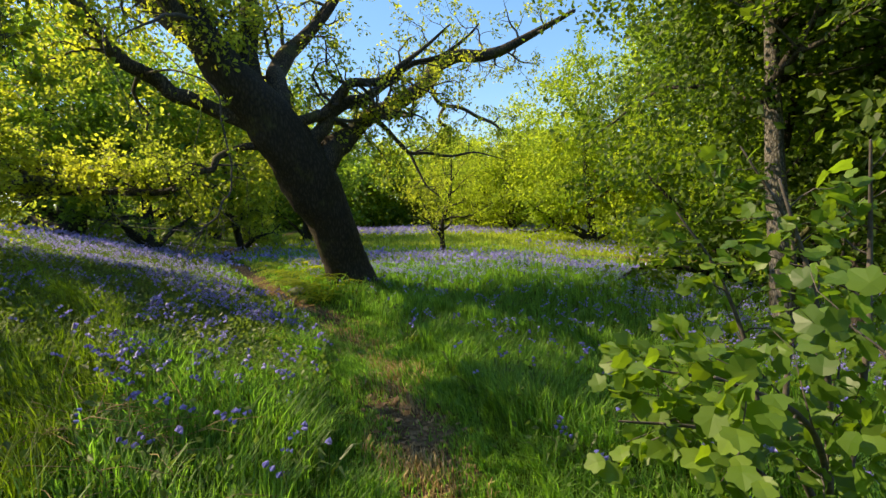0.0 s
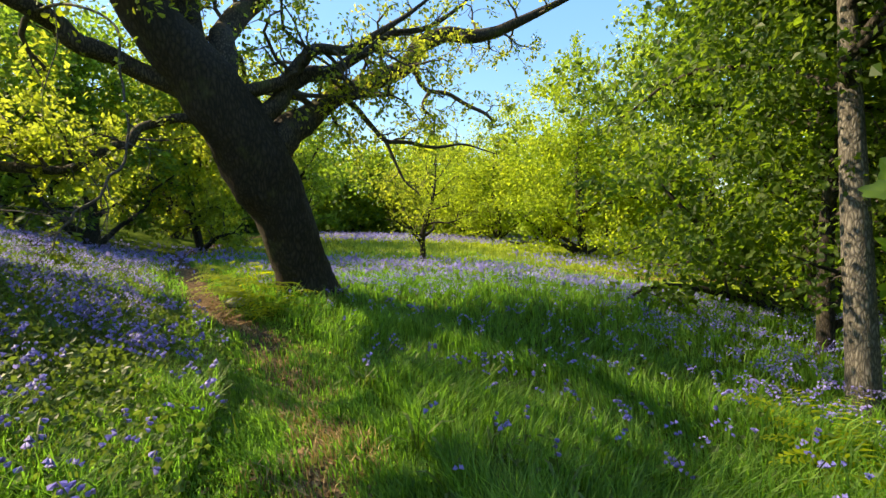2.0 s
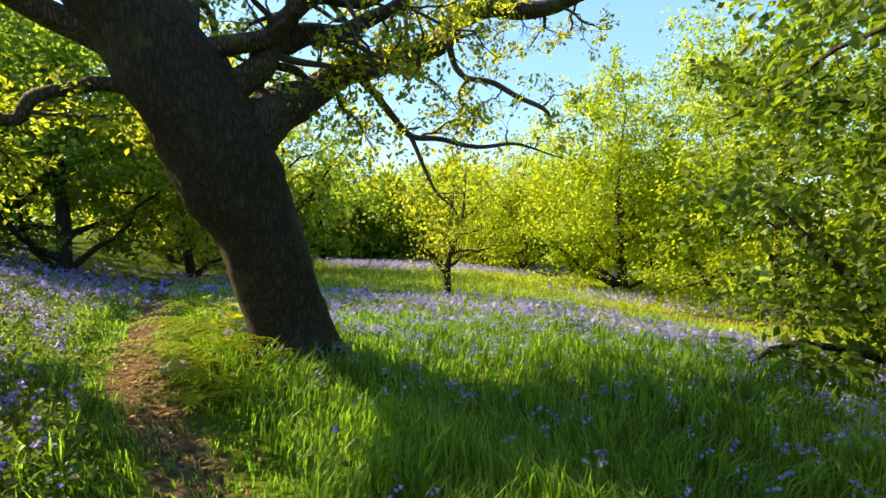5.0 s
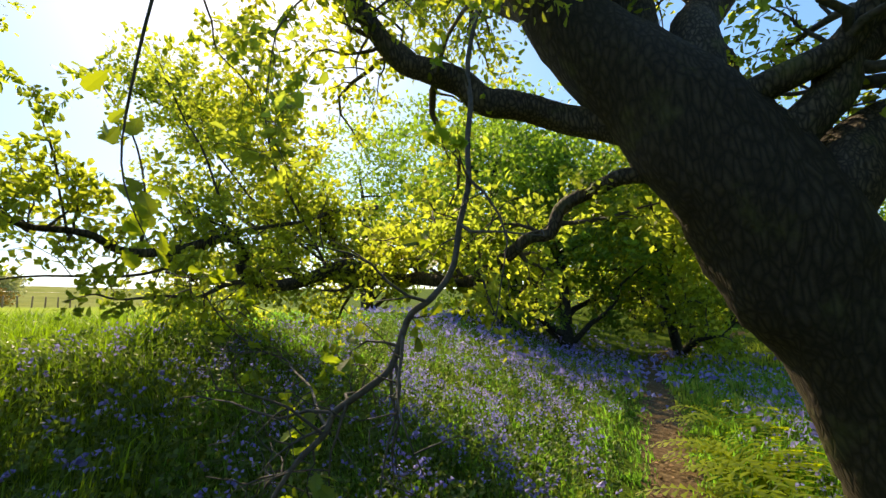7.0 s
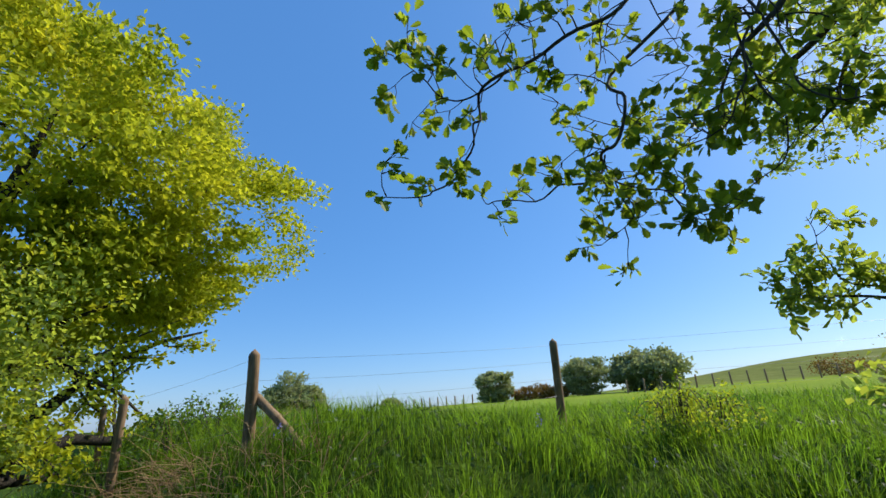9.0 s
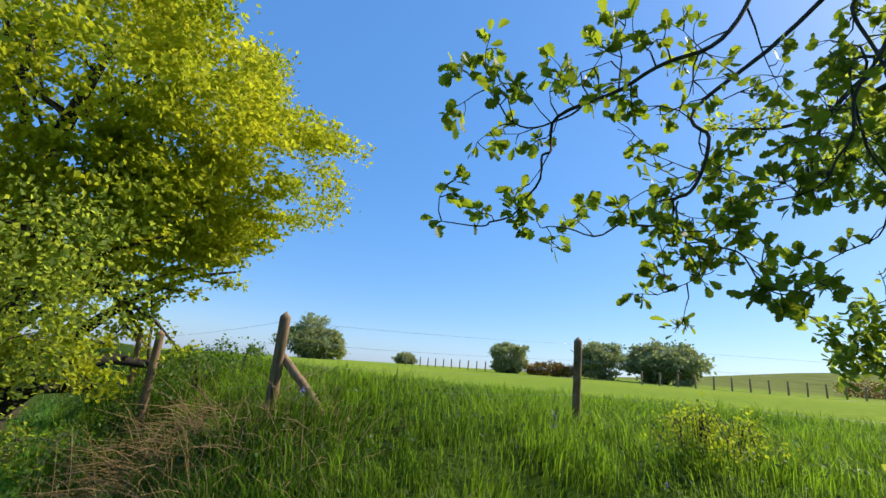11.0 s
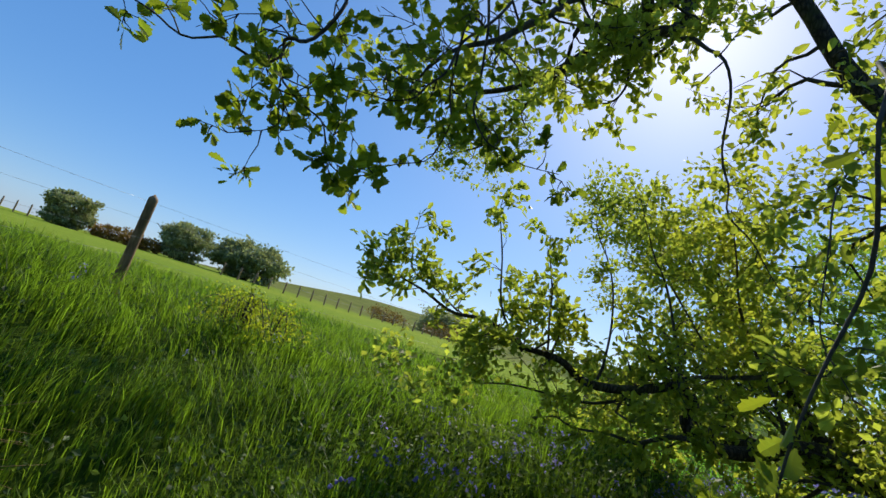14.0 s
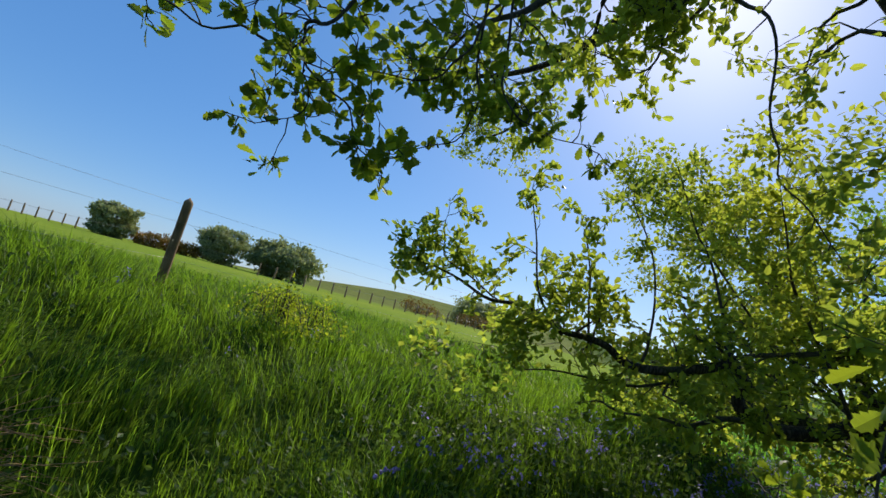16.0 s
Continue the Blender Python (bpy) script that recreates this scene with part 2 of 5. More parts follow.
def tube_mesh(name, lines, sides, material, knobbly=0.0, seed=3):
    """Round tapered wood along each line (rows x, y, z, radius)."""
    rng = np.random.default_rng(seed)
    vs, qs, ts, base = [], [], [], 0
    for ln in lines:
        p, r = ln[:, :3], ln[:, 3]
        n = len(p)
        t = unit(np.gradient(p, axis=0))
        ref = np.array([1.0, 0.13, 0.05]) if abs(t[0, 2]) > 0.8 else np.array([0.03, 0.1, 1.0])
        u = unit(np.cross(t, ref))
        w = np.cross(t, u)
        a = np.arange(sides) * 2 * np.pi / sides
        ring = np.cos(a)[None, :, None] * u[:, None] + np.sin(a)[None, :, None] * w[:, None]
        rr = np.repeat(r[:, None], sides, 1)
        if knobbly:
            ph = rng.random(4) * 6
            i = np.arange(n)[:, None]
            rr = rr * (1 + knobbly * (np.sin(3 * a[None] + 0.35 * i + ph[0]) * 0.5 + np.sin(5 * a[None] - 0.5 * i + ph[1]) * 0.35 + np.sin(9 * a[None] + 0.8 * i + ph[3]) * 0.2 + rng.normal(0, 0.22, (n, sides))))
        v = p[:, None] + ring * rr[:, :, None]
        vs.append(v.reshape(-1, 3))
        vs.append(p[-1:] + t[-1:] * r[-1])
        i, j = np.meshgrid(np.arange(n - 1), np.arange(sides), indexing="ij")
        j2 = (j + 1) % sides
        qs.append(base + np.stack([i * sides + j, i * sides + j2, (i + 1) * sides + j2, (i + 1) * sides + j], -1).reshape(-1, 4))
        jj = np.arange(sides)
        ts.append(base + np.stack([(n - 1) * sides + jj, (n - 1) * sides + (jj + 1) % sides, np.full(sides, n * sides)], -1))
        base += n * sides + 1
    return mesh_of(name, np.vstack(vs), np.vstack(ts), np.vstack(qs), material, True)


def sprout(rng, lines, count, length, lift=0.2, spread=1.0, wig=0.25, droop=0.0, start=0.25, thick=0.5, steps=7, thin=0.15):
    """Side shoots from each line: crooked, tapering, count per line."""
    out = []
    for ln in lines:
        p, r = ln[:, :3], ln[:, 3]
        m = len(p)
        for k in range(count):
            f = start + (1 - start) * (k + rng.random()) / count
            i = min(m - 2, int(f * (m - 1)))
            o = p[i]
            t = unit(p[i + 1] - p[i])
            q = rng.normal(size=3)
            q = unit(q - t * (q @ t))
            d = unit(0.6 * t + spread * q + np.array([0, 0, lift]))
            L = length * (0.6 + 0.7 * rng.random()) * (1.15 - 0.5 * f)
            step = L / (steps - 1)
            pts = [o]
            for s in range(steps - 1):
                d = unit(d + wig * rng.normal(size=3) + np.array([0, 0, -droop * s / steps]))
                pts.append(pts[-1] + d * step)
            r0 = max(0.0035, min(r[i] * thick, L * 0.03))
            rad = r0 * np.linspace(1, thin, steps)
            out.append(np.column_stack([np.array(pts), np.maximum(rad, 0.0018)]))
    return out


def keep_clear(lines, eye_gap=0.45):
    """Leave out shoots that would reach into the walker's way."""
    kept = []
    for ln in lines:
        x, y, z = ln[:, 0], ln[:, 1], ln[:, 2]
        way = np.interp(y, [0, 2, 4.7, 5.3], [0, 0, -0.5, -1.6])
        hit = (np.hypot(x - way, np.maximum(0, np.maximum(-y, y - 5.2))) < eye_gap) & (z < 2.9) & (z > 0.5)
        near = np.sqrt((x + 1.5) ** 2 + (y - 4.95) ** 2 + (z - 2.1) ** 2) < 0.75
        if not (hit.any() or near.any()):
            kept.append(ln)
    return kept


def leaf_spots(rng, lines, count, jitter, start=0.35):
    pos, way = [], []
    for ln in lines:
        m = len(ln)
        f = start + (1 - start) * rng.random(count)
        i = np.minimum(m - 2, (f * (m - 1)).astype(int))
        g = (f * (m - 1) - i)[:, None]
        a, b = ln[i, :3], ln[i + 1, :3]
        pos.append(a + (b - a) * g + rng.normal(0, jitter, (count, 3)))
        way.append(unit(b - a))
    return np.vstack(pos), np.vstack(way)


# leaf outlines: a blade along +x, its face to +z
DIAMOND = (np.array([(0, 0, 0), (0.48, 0.34, 0.07), (1, 0, -0.05), (0.48, -0.34, 0.07)], float), np.array([(0, 2, 1), (0, 3, 2)]))


def lobed(widths):
    n = len(widths)
    v, t = [], []
    for i, w in enumerate(widths):
        x = i / (n - 1)
        sag = -0.12 * x * x
        v += [(x, 0, sag), (x + (0.04 if i % 2 else -0.03), w, sag + 0.22 * w), (x + (0.04 if i % 2 else -0.03), -w, sag + 0.22 * w)]
    for i in range(n - 1):
        a, b = 3 * i, 3 * i + 3
        t += [(a, b, b + 1), (a, b + 1, a + 1), (a, b + 2, b), (a, a + 2, b + 2)]
    return np.array(v, float), np.array(t)


SMALL_LEAF = (np.array([(0, 0, 0), (0.3, 0.2, 0.05), (0.75, 0.27, 0.03), (1, 0, -0.12), (0.75, -0.27, 0.03), (0.3, -0.2, 0.05)], float), np.array([(0, 3, 2), (0, 2, 1), (0, 4, 3), (0, 5, 4)]))
OAK_LEAF = lobed([0.03, 0.08, 0.13, 0.25, 0.17, 0.34, 0.24, 0.37, 0.25, 0.20, 0.03])


def palmate():
    pts = [(0, 0)]
    for i, (a, r) in enumerate([(-150, .38), (-118, .46), (-95, .40), (-72, .54), (-55, .57), (-36, .45), (-16, .56), (0, .64), (16, .56), (36, .45), (55, .57), (72, .54), (95, .40), (118, .46), (150, .38)]):
        pts.append((0.38 + r * math.cos(radians(a)), r * math.sin(radians(a))))
    v = [(0.36, 0, 0.0)] + [(x, y, 0.10 * abs(y) - 0.25 * (x - 0.36) ** 2) for x, y in pts]
    n = len(v)
    return np.array(v, float), np.array([(0, i, i + 1) for i in range(1, n - 1)] + [(0, n - 1, 1)])


PALM_LEAF = palmate()


def leaf_mesh(name, rng, pos, way, size, shape, material, flat=0.8, jit=0.9, vary=0.35):
    """One blade at each place, turned about as leaves on a shoot are."""
    n = len(pos)
    v, t = shape
    d = unit(way + jit * rng.normal(size=(n, 3)))
    up = unit(np.array([0, 0, flat]) + 0.75 * rng.normal(size=(n, 3)))
    y = unit(np.cross(up, d))
    z = np.cross(d, y)
    s = size * (1 + vary * (rng.random(n) * 2 - 1))
    V = pos[:, None] + s[:, None, None] * (v[None, :, :1] * d[:, None] + v[None, :, 1:2] * y[:, None] + v[None, :, 2:] * z[:, None])
    T = t[None] + (np.arange(n) * len(v))[:, None, None]
    return mesh_of(name, V.reshape(-1, 3), T.reshape(-1, 3), None, material)


def clumps(rng, middle, radii, count, leaves, spread, hollow=0.55):
    """Leaf places in many small clumps inside a rounded, uneven crown."""
    d = unit(rng.normal(size=(count, 3)))
    ph = rng.random(6) * 6.28
    lump = 1 + 0.16 * np.sin(3 * d[:, 0] + ph[0]) + 0.14 * np.sin(4 * d[:, 1] + ph[1]) + 0.13 * np.sin(5 * d[:, 2] + ph[2]) + 0.1 * np.sin(9 * d[:, 0] + 7 * d[:, 2] + ph[3])
    f = (hollow + (1 - hollow) * rng.random(count) ** 0.6) * lump
    c = np.asarray(middle) + d * f[:, None] * np.asarray(radii)
    k = rng.integers(0, count, leaves)
    pos = c[k] + rng.normal(0, 1, (leaves, 3)) * np.array([spread, spread, spread * 0.55])
    return c, pos, unit(d[k] + rng.normal(0, 0.5, (leaves, 3)) + np.array([0, 0, -0.15]))


def scatter_mesh(name, rng, shapes, pos, yaw, scale, tilt, material):
    """Small plants: each of shapes (verts, tris) set at its share of the places."""
    Vs, Ts, base = [], [], 0
    pick = rng.integers(0, len(shapes), len(pos))
    for k, (v, t) in enumerate(shapes):
        m = pick == k
        if not m.any():
            continue
        c, s = np.cos(yaw[m]), np.sin(yaw[m])
        x = v[None, :, 0] * c[:, None] - v[None, :, 1] * s[:, None]
        y = v[None, :, 0] * s[:, None] + v[None, :, 1] * c[:, None]
        z = np.repeat(v[None, :, 2], m.sum(), 0)
        x = x + z * tilt[m, :1]
        y = y + z * tilt[m, 1:]
        V = pos[m][:, None] + np.stack([x, y, z], -1) * scale[m][:, None, None]
        Vs.append(V.reshape(-1, 3))
        Ts.append((t[None] + base + (np.arange(m.sum()) * len(v))[:, None, None]).reshape(-1, 3))
        base += m.sum() * len(v)
    return mesh_of(name, np.vstack(Vs), np.vstack(Ts), None, material)


# ---- ground sheet ----
def axis(lo, hi, mid, n, fine):
    u = np.linspace(-1, 1, n)
    k = math.asinh(max(abs(lo), hi) / fine)
    return np.clip(mid + fine * np.sinh(u * k), lo, hi)


gx, gy = np.unique(axis(-700, 700, -2, 231, 3.0)), np.unique(axis(-700, 700, 6, 231, 3.0))
GX, GY = np.meshgrid(gx, gy, indexing="ij")
nx, ny = GX.shape
ii, jj = np.meshgrid(np.arange(nx - 1), np.arange(ny - 1), indexing="ij")
gq = np.stack([ii * ny + jj, (ii + 1) * ny + jj, (ii + 1) * ny + jj + 1, ii * ny + jj + 1], -1).reshape(-1, 4)
M_GROUND, nt, p, out = nodes_of("woodland_floor")
at = nt.nodes.new("ShaderNodeAttribute")
at.attribute_name = "trodden"
soil = ramp(nt, noise_tex(nt, 14, 8, 0.7), [(0.3, (0.04, 0.026, 0.014)), (0.5, (0.10, 0.067, 0.038)), (0.72, (0.22, 0.16, 0.095))])
turf = ramp(nt, noise_tex(nt, 9, 6, 0.7), [(0.3, (0.03, 0.05, 0.008)), (0.6, (0.07, 0.115, 0.014)), (0.8, (0.13, 0.14, 0.03))])
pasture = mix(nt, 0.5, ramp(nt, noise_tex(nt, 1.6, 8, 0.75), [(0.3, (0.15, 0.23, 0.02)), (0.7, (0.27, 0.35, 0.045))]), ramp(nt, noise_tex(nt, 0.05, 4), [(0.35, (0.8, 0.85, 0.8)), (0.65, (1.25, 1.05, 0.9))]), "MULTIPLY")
at2 = nt.nodes.new("ShaderNodeAttribute")
at2.attribute_name = "pasture"
at3 = nt.nodes.new("ShaderNodeAttribute")
at3.attribute_name = "rough_grazing"
heath = ramp(nt, noise_tex(nt, 0.22, 8, 0.75), [(0.3, (0.10, 0.12, 0.025)), (0.55, (0.17, 0.19, 0.045)), (0.75, (0.24, 0.22, 0.08))])
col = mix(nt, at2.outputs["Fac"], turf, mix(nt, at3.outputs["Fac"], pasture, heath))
edge = nt.nodes.new("ShaderNodeMath")
edge.operation = "MULTIPLY_ADD"
nt.links.new(noise_tex(nt, 5, 5), edge.inputs[0])
edge.inputs[1].default_value = 1.2
nt.links.new(at.outputs["Fac"], edge.inputs[2])
worn = ramp(nt, edge.outputs[0], [(0.85, (0, 0, 0)), (1.15, (1, 1, 1))])
col = mix(nt, worn, col, soil)
nt.links.new(col, p.inputs["Base Color"])
p.inputs["Roughness"].default_value = 1.0
p.inputs["Specular IOR Level"].default_value = 0.03
bump(nt, p, noise_tex(nt, 20, 8, 0.7), 0.8, 0.04)
gm = mesh_of("ground", np.stack([GX, GY, ground(GX, GY)], -1).reshape(-1, 3), None, gq, M_GROUND, True)


def trodden(x, y):
    main = np.exp(-(path_gap(x, y) / 0.24) ** 2) * (0.52 + 0.48 * smooth(6.3, 9.0, y) + 0.25 * np.exp(-((y - 3.4) / 1.2) ** 2))
    track = np.exp(-((y - 0.15 * x + 0.006 * (x - 8) ** 2 - 19.6) / 0.45) ** 2) * smooth(1.5, 4.5, x) * smooth(22, 14, x)
    return np.maximum(main, track)


def pasture_share(x, y):
    s = (np.interp(y, PATH_Y, FOOT_X) - x) * 0.88
    return np.maximum(smooth(7.0, 9.5, s) * smooth(26, 14, y), 0)


# meadow beyond the oak takes the bright pasture tone: sunlight put into its colour
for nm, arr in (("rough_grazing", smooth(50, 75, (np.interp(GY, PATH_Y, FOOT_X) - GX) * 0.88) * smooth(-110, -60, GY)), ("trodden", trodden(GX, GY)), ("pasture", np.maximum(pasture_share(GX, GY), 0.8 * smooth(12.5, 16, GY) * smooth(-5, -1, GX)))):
    gm.attributes.new(nm, "FLOAT", "POINT").data.foreach_set("value", arr.astype(np.float32).ravel())
tagged(new("ground", gm), "sloping woodland floor of turf and worn brown soil", "ground", kind="structure")

# ---- the leaning oak ----
oak = tagged(new("oak_tree"), "old leaning oak with dark furrowed bark and young yellow-green leaves", "tree")
oak.location = (0, 0, 0)
TRUNK = spline([(-2.02, 10.28, -0.55, 0.85), (-2.05, 10.2, -0.08, 0.58), (-2.1, 10.13, 0.25, 0.48), (-2.17, 10.0, 0.65, 0.455), (-2.24, 9.88, 1.08, 0.46), (-2.35, 9.76, 1.48, 0.48), (-2.5, 9.66, 1.82, 0.545), (-2.62, 9.55, 2.2, 0.555), (-2.78, 9.42, 2.6, 0.53), (-3.0, 9.3, 3.0, 0.51), (-3.22, 9.2, 3.4, 0.46), (-3.68, 9.02, 4.0, 0.40), (-3.93, 8.9, 4.44, 0.34), (-4.15, 8.86, 5.0, 0.28), (-4.4, 8.9, 6.2, 0.21), (-4.4, 9.1, 7.6, 0.12)], 6)
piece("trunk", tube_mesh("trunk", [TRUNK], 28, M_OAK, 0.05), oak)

crook = np.random.default_rng(8)


def limb(ctrl, sides=14):
    ln = spline(ctrl, 6)
    if sides > 8:
        sway = np.repeat(crook.normal(0, 0.05, (len(ln) // 4 + 1, 3)), 4, 0)[:len(ln)] * np.minimum(1, np.arange(len(ln)) / 10)[:, None]
        for _ in range(3):
            sway[1:-1] = (sway[:-2] + sway[1:-1] + sway[2:]) / 3
        ln[:, :3] += sway
    if sides <= 8:
        bend = crook.normal(0, 0.011, (len(ln), 3)) + np.repeat(crook.normal(0, 0.02, (len(ln) // 3 + 1, 3)), 3, 0)[:len(ln)]
        bend[0] = 0
        for _ in range(3):
            bend[1:-1] = (bend[:-2] + bend[1:-1] + bend[2:]) / 3
        ln[:, :3] += bend * (1.9 if sides == 7 else 0.9)
        ln[:, 3] *= 0.72
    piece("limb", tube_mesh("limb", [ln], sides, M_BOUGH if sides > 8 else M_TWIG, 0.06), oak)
    return ln


reach = limb([(-2.55, 9.6, 2.15, 0.33), (-2.27, 9.75, 2.46, 0.30), (-2.07, 10.0, 2.81, 0.25), (-1.77, 10.4, 3.19, 0.19), (-1.28, 10.8, 3.51, 0.18), (-0.64, 11.6, 4.01, 0.175), (-0.11, 12.3, 4.5, 0.19), (0.19, 12.5, 4.95, 0.18), (0.95, 12.6, 5.22, 0.16), (1.9, 12.7, 5.34, 0.13), (2.6, 12.8, 5.6, 0.10), (3.9, 12.9, 6.3, 0.05)])
fork = limb([(-2.65, 9.45, 2.6, 0.22), (-2.44, 9.5, 2.92, 0.155), (-2.21, 9.7, 3.28, 0.15), (-1.98, 9.9, 3.57, 0.148), (-1.52, 10.2, 3.76, 0.112), (-1.08, 10.4, 4.08, 0.092), (-0.62, 10.6, 4.3, 0.07), (0.3, 10.9, 4.8, 0.045), (1.2, 11.2, 5.5, 0.02)])
prong = limb([(-2.95, 9.25, 2.95, 0.18), (-2.68, 9.3, 3.18, 0.115), (-2.15, 9.5, 3.44, 0.10), (-1.84, 9.7, 3.73, 0.10), (-1.47, 9.9, 4.0, 0.09), (-1.02, 10.1, 4.18, 0.075), (-0.3, 10.4, 4.7, 0.045), (0.5, 10.7, 5.4, 0.02)])
leader = limb([(-3.2, 9.25, 3.2, 0.30), (-3.38, 9.4, 3.8, 0.23), (-3.5, 9.55, 4.4, 0.20), (-3.58, 9.7, 5.0, 0.19), (-3.5, 9.9, 6.2, 0.13), (-3.1, 10.2, 7.8, 0.06)])
rear = limb([(-2.98, 9.3, 3.1, 0.28), (-3.0, 9.5, 3.75, 0.21), (-3.12, 9.9, 4.28, 0.19), (-3.06, 10.3, 4.79, 0.19), (-2.77, 10.6, 5.2, 0.15), (-2.2, 10.9, 5.9, 0.10), (-1.5, 11.2, 6.8, 0.04)])
west_up = limb([(-4.0, 8.9, 4.6, 0.24), (-4.8, 9.2, 5.2, 0.18), (-5.8, 9.6, 6.1, 0.13), (-6.9, 9.8, 6.9, 0.08), (-8.2, 9.8, 7.4, 0.04)])
south_up = limb([(-4.0, 8.8, 4.4, 0.18), (-4.5, 8.3, 5.4, 0.13), (-5.3, 7.6, 6.6, 0.09), (-6.2, 6.9, 7.4, 0.05), (-7.0, 6.2, 7.9, 0.03)])
over = limb([(-3.1, 9.2, 3.0, 0.28), (-3.48, 9.1, 3.2, 0.165), (-4.02, 8.9, 3.41, 0.135), (-4.27, 8.6, 3.58, 0.135), (-4.58, 8.3, 3.78, 0.13), (-4.75, 7.9, 3.95, 0.12), (-5.0, 7.5, 4.35, 0.09), (-5.3, 7.0, 5.4, 0.07), (-5.45, 6.3, 6.3, 0.06), (-5.45, 5.85, 6.2, 0.055), (-5.41, 5.77, 5.54, 0.05), (-5.33, 5.58, 5.25, 0.045), (-5.21, 5.24, 5.04, 0.035), (-5.04, 4.85, 5.0, 0.02), (-5.05, 4.8, 4.42, 0.008)])
low = limb([(-2.9, 9.35, 2.6, 0.22), (-3.29, 9.2, 2.72, 0.09), (-3.62, 9.0, 2.73, 0.068), (-3.95, 8.8, 2.58, 0.06), (-4.15, 8.7, 2.36, 0.056), (-4.42, 8.6, 2.21, 0.056), (-4.91, 8.6, 2.06, 0.058), (-5.6, 8.7, 2.1, 0.075), (-6.4, 8.75, 2.15, 0.08), (-7.1, 8.5, 2.2, 0.08), (-7.9, 8.0, 2.2, 0.07), (-9.0, 7.3, 2.2, 0.05), (-10.0, 6.8, 2.5, 0.02)])
sweep = limb([(-6.7, 8.8, 2.2, 0.10), (-7.05, 8.2, 2.3, 0.085), (-7.03, 7.5, 2.11, 0.07), (-6.71, 6.94, 2.13, 0.06), (-6.6, 6.89, 2.35, 0.05), (-6.46, 6.64, 2.51, 0.045), (-6.3, 5.92, 2.4, 0.04), (-6.15, 5.46, 2.42, 0.03), (-6.09, 5.12, 2.43, 0.025), (-5.98, 4.69, 2.52, 0.018), (-5.87, 4.29, 2.67, 0.012), (-5.78, 3.92, 2.79, 0.006)])
# thinner shoots of the low sweep
sprays = [
    limb([(-7.84, 9.21, 3.4, 0.06), (-7.59, 8.5, 3.2, 0.05), (-7.32, 7.82, 2.94, 0.04), (-6.77, 6.7, 2.58, 0.03), (-6.61, 5.93, 2.16, 0.02), (-6.34, 4.96, 2.1, 0.01), (-6.2, 4.75, 2.07, 0.005)], 7),
    limb([(-6.71, 6.95, 2.12, 0.04), (-6.55, 6.56, 2.03, 0.03), (-6.39, 6.17, 1.98, 0.02), (-6.2, 5.69, 1.95, 0.012), (-6.15, 5.4, 1.92, 0.006)], 7),
    limb([(-6.09, 5.15, 2.44, 0.02), (-5.97, 4.91, 2.77, 0.014), (-5.82, 4.71, 3.27, 0.009), (-5.71, 4.68, 3.75, 0.004)], 7),
    limb([(-6.29, 5.87, 2.39, 0.02), (-6.24, 5.89, 2.87, 0.015), (-6.17, 5.71, 3.46, 0.01), (-6.0, 5.48, 4.03, 0.004)], 7),
    limb([(-5.93, 4.51, 2.61, 0.012), (-5.8, 4.11, 2.85, 0.009), (-5.72, 3.99, 3.11, 0.006), (-5.66, 3.99, 3.37, 0.003)], 7),
    limb([(-6.46, 6.64, 2.51, 0.025), (-6.63, 6.57, 3.09, 0.02), (-6.65, 6.31, 3.72, 0.014), (-6.56, 5.99, 4.3, 0.005)], 7),
    limb([(-6.13, 5.38, 2.43, 0.015), (-6.02, 5.31, 2.89, 0.012), (-5.9, 5.2, 3.32, 0.008), (-5.84, 5.08, 3.48, 0.004)], 7),
    limb([(-7.1, 8.0, 2.3, 0.03), (-7.0, 7.6, 3.0, 0.022), (-6.9, 7.2, 3.8, 0.015), (-6.7, 7.0, 4.5, 0.006)], 7),
    limb([(-7.4, 8.3, 2.3, 0.03), (-7.8, 7.5, 3.1, 0.022), (-8.0, 6.9, 3.9, 0.015), (-8.0, 6.6, 4.6, 0.006)], 7),
]
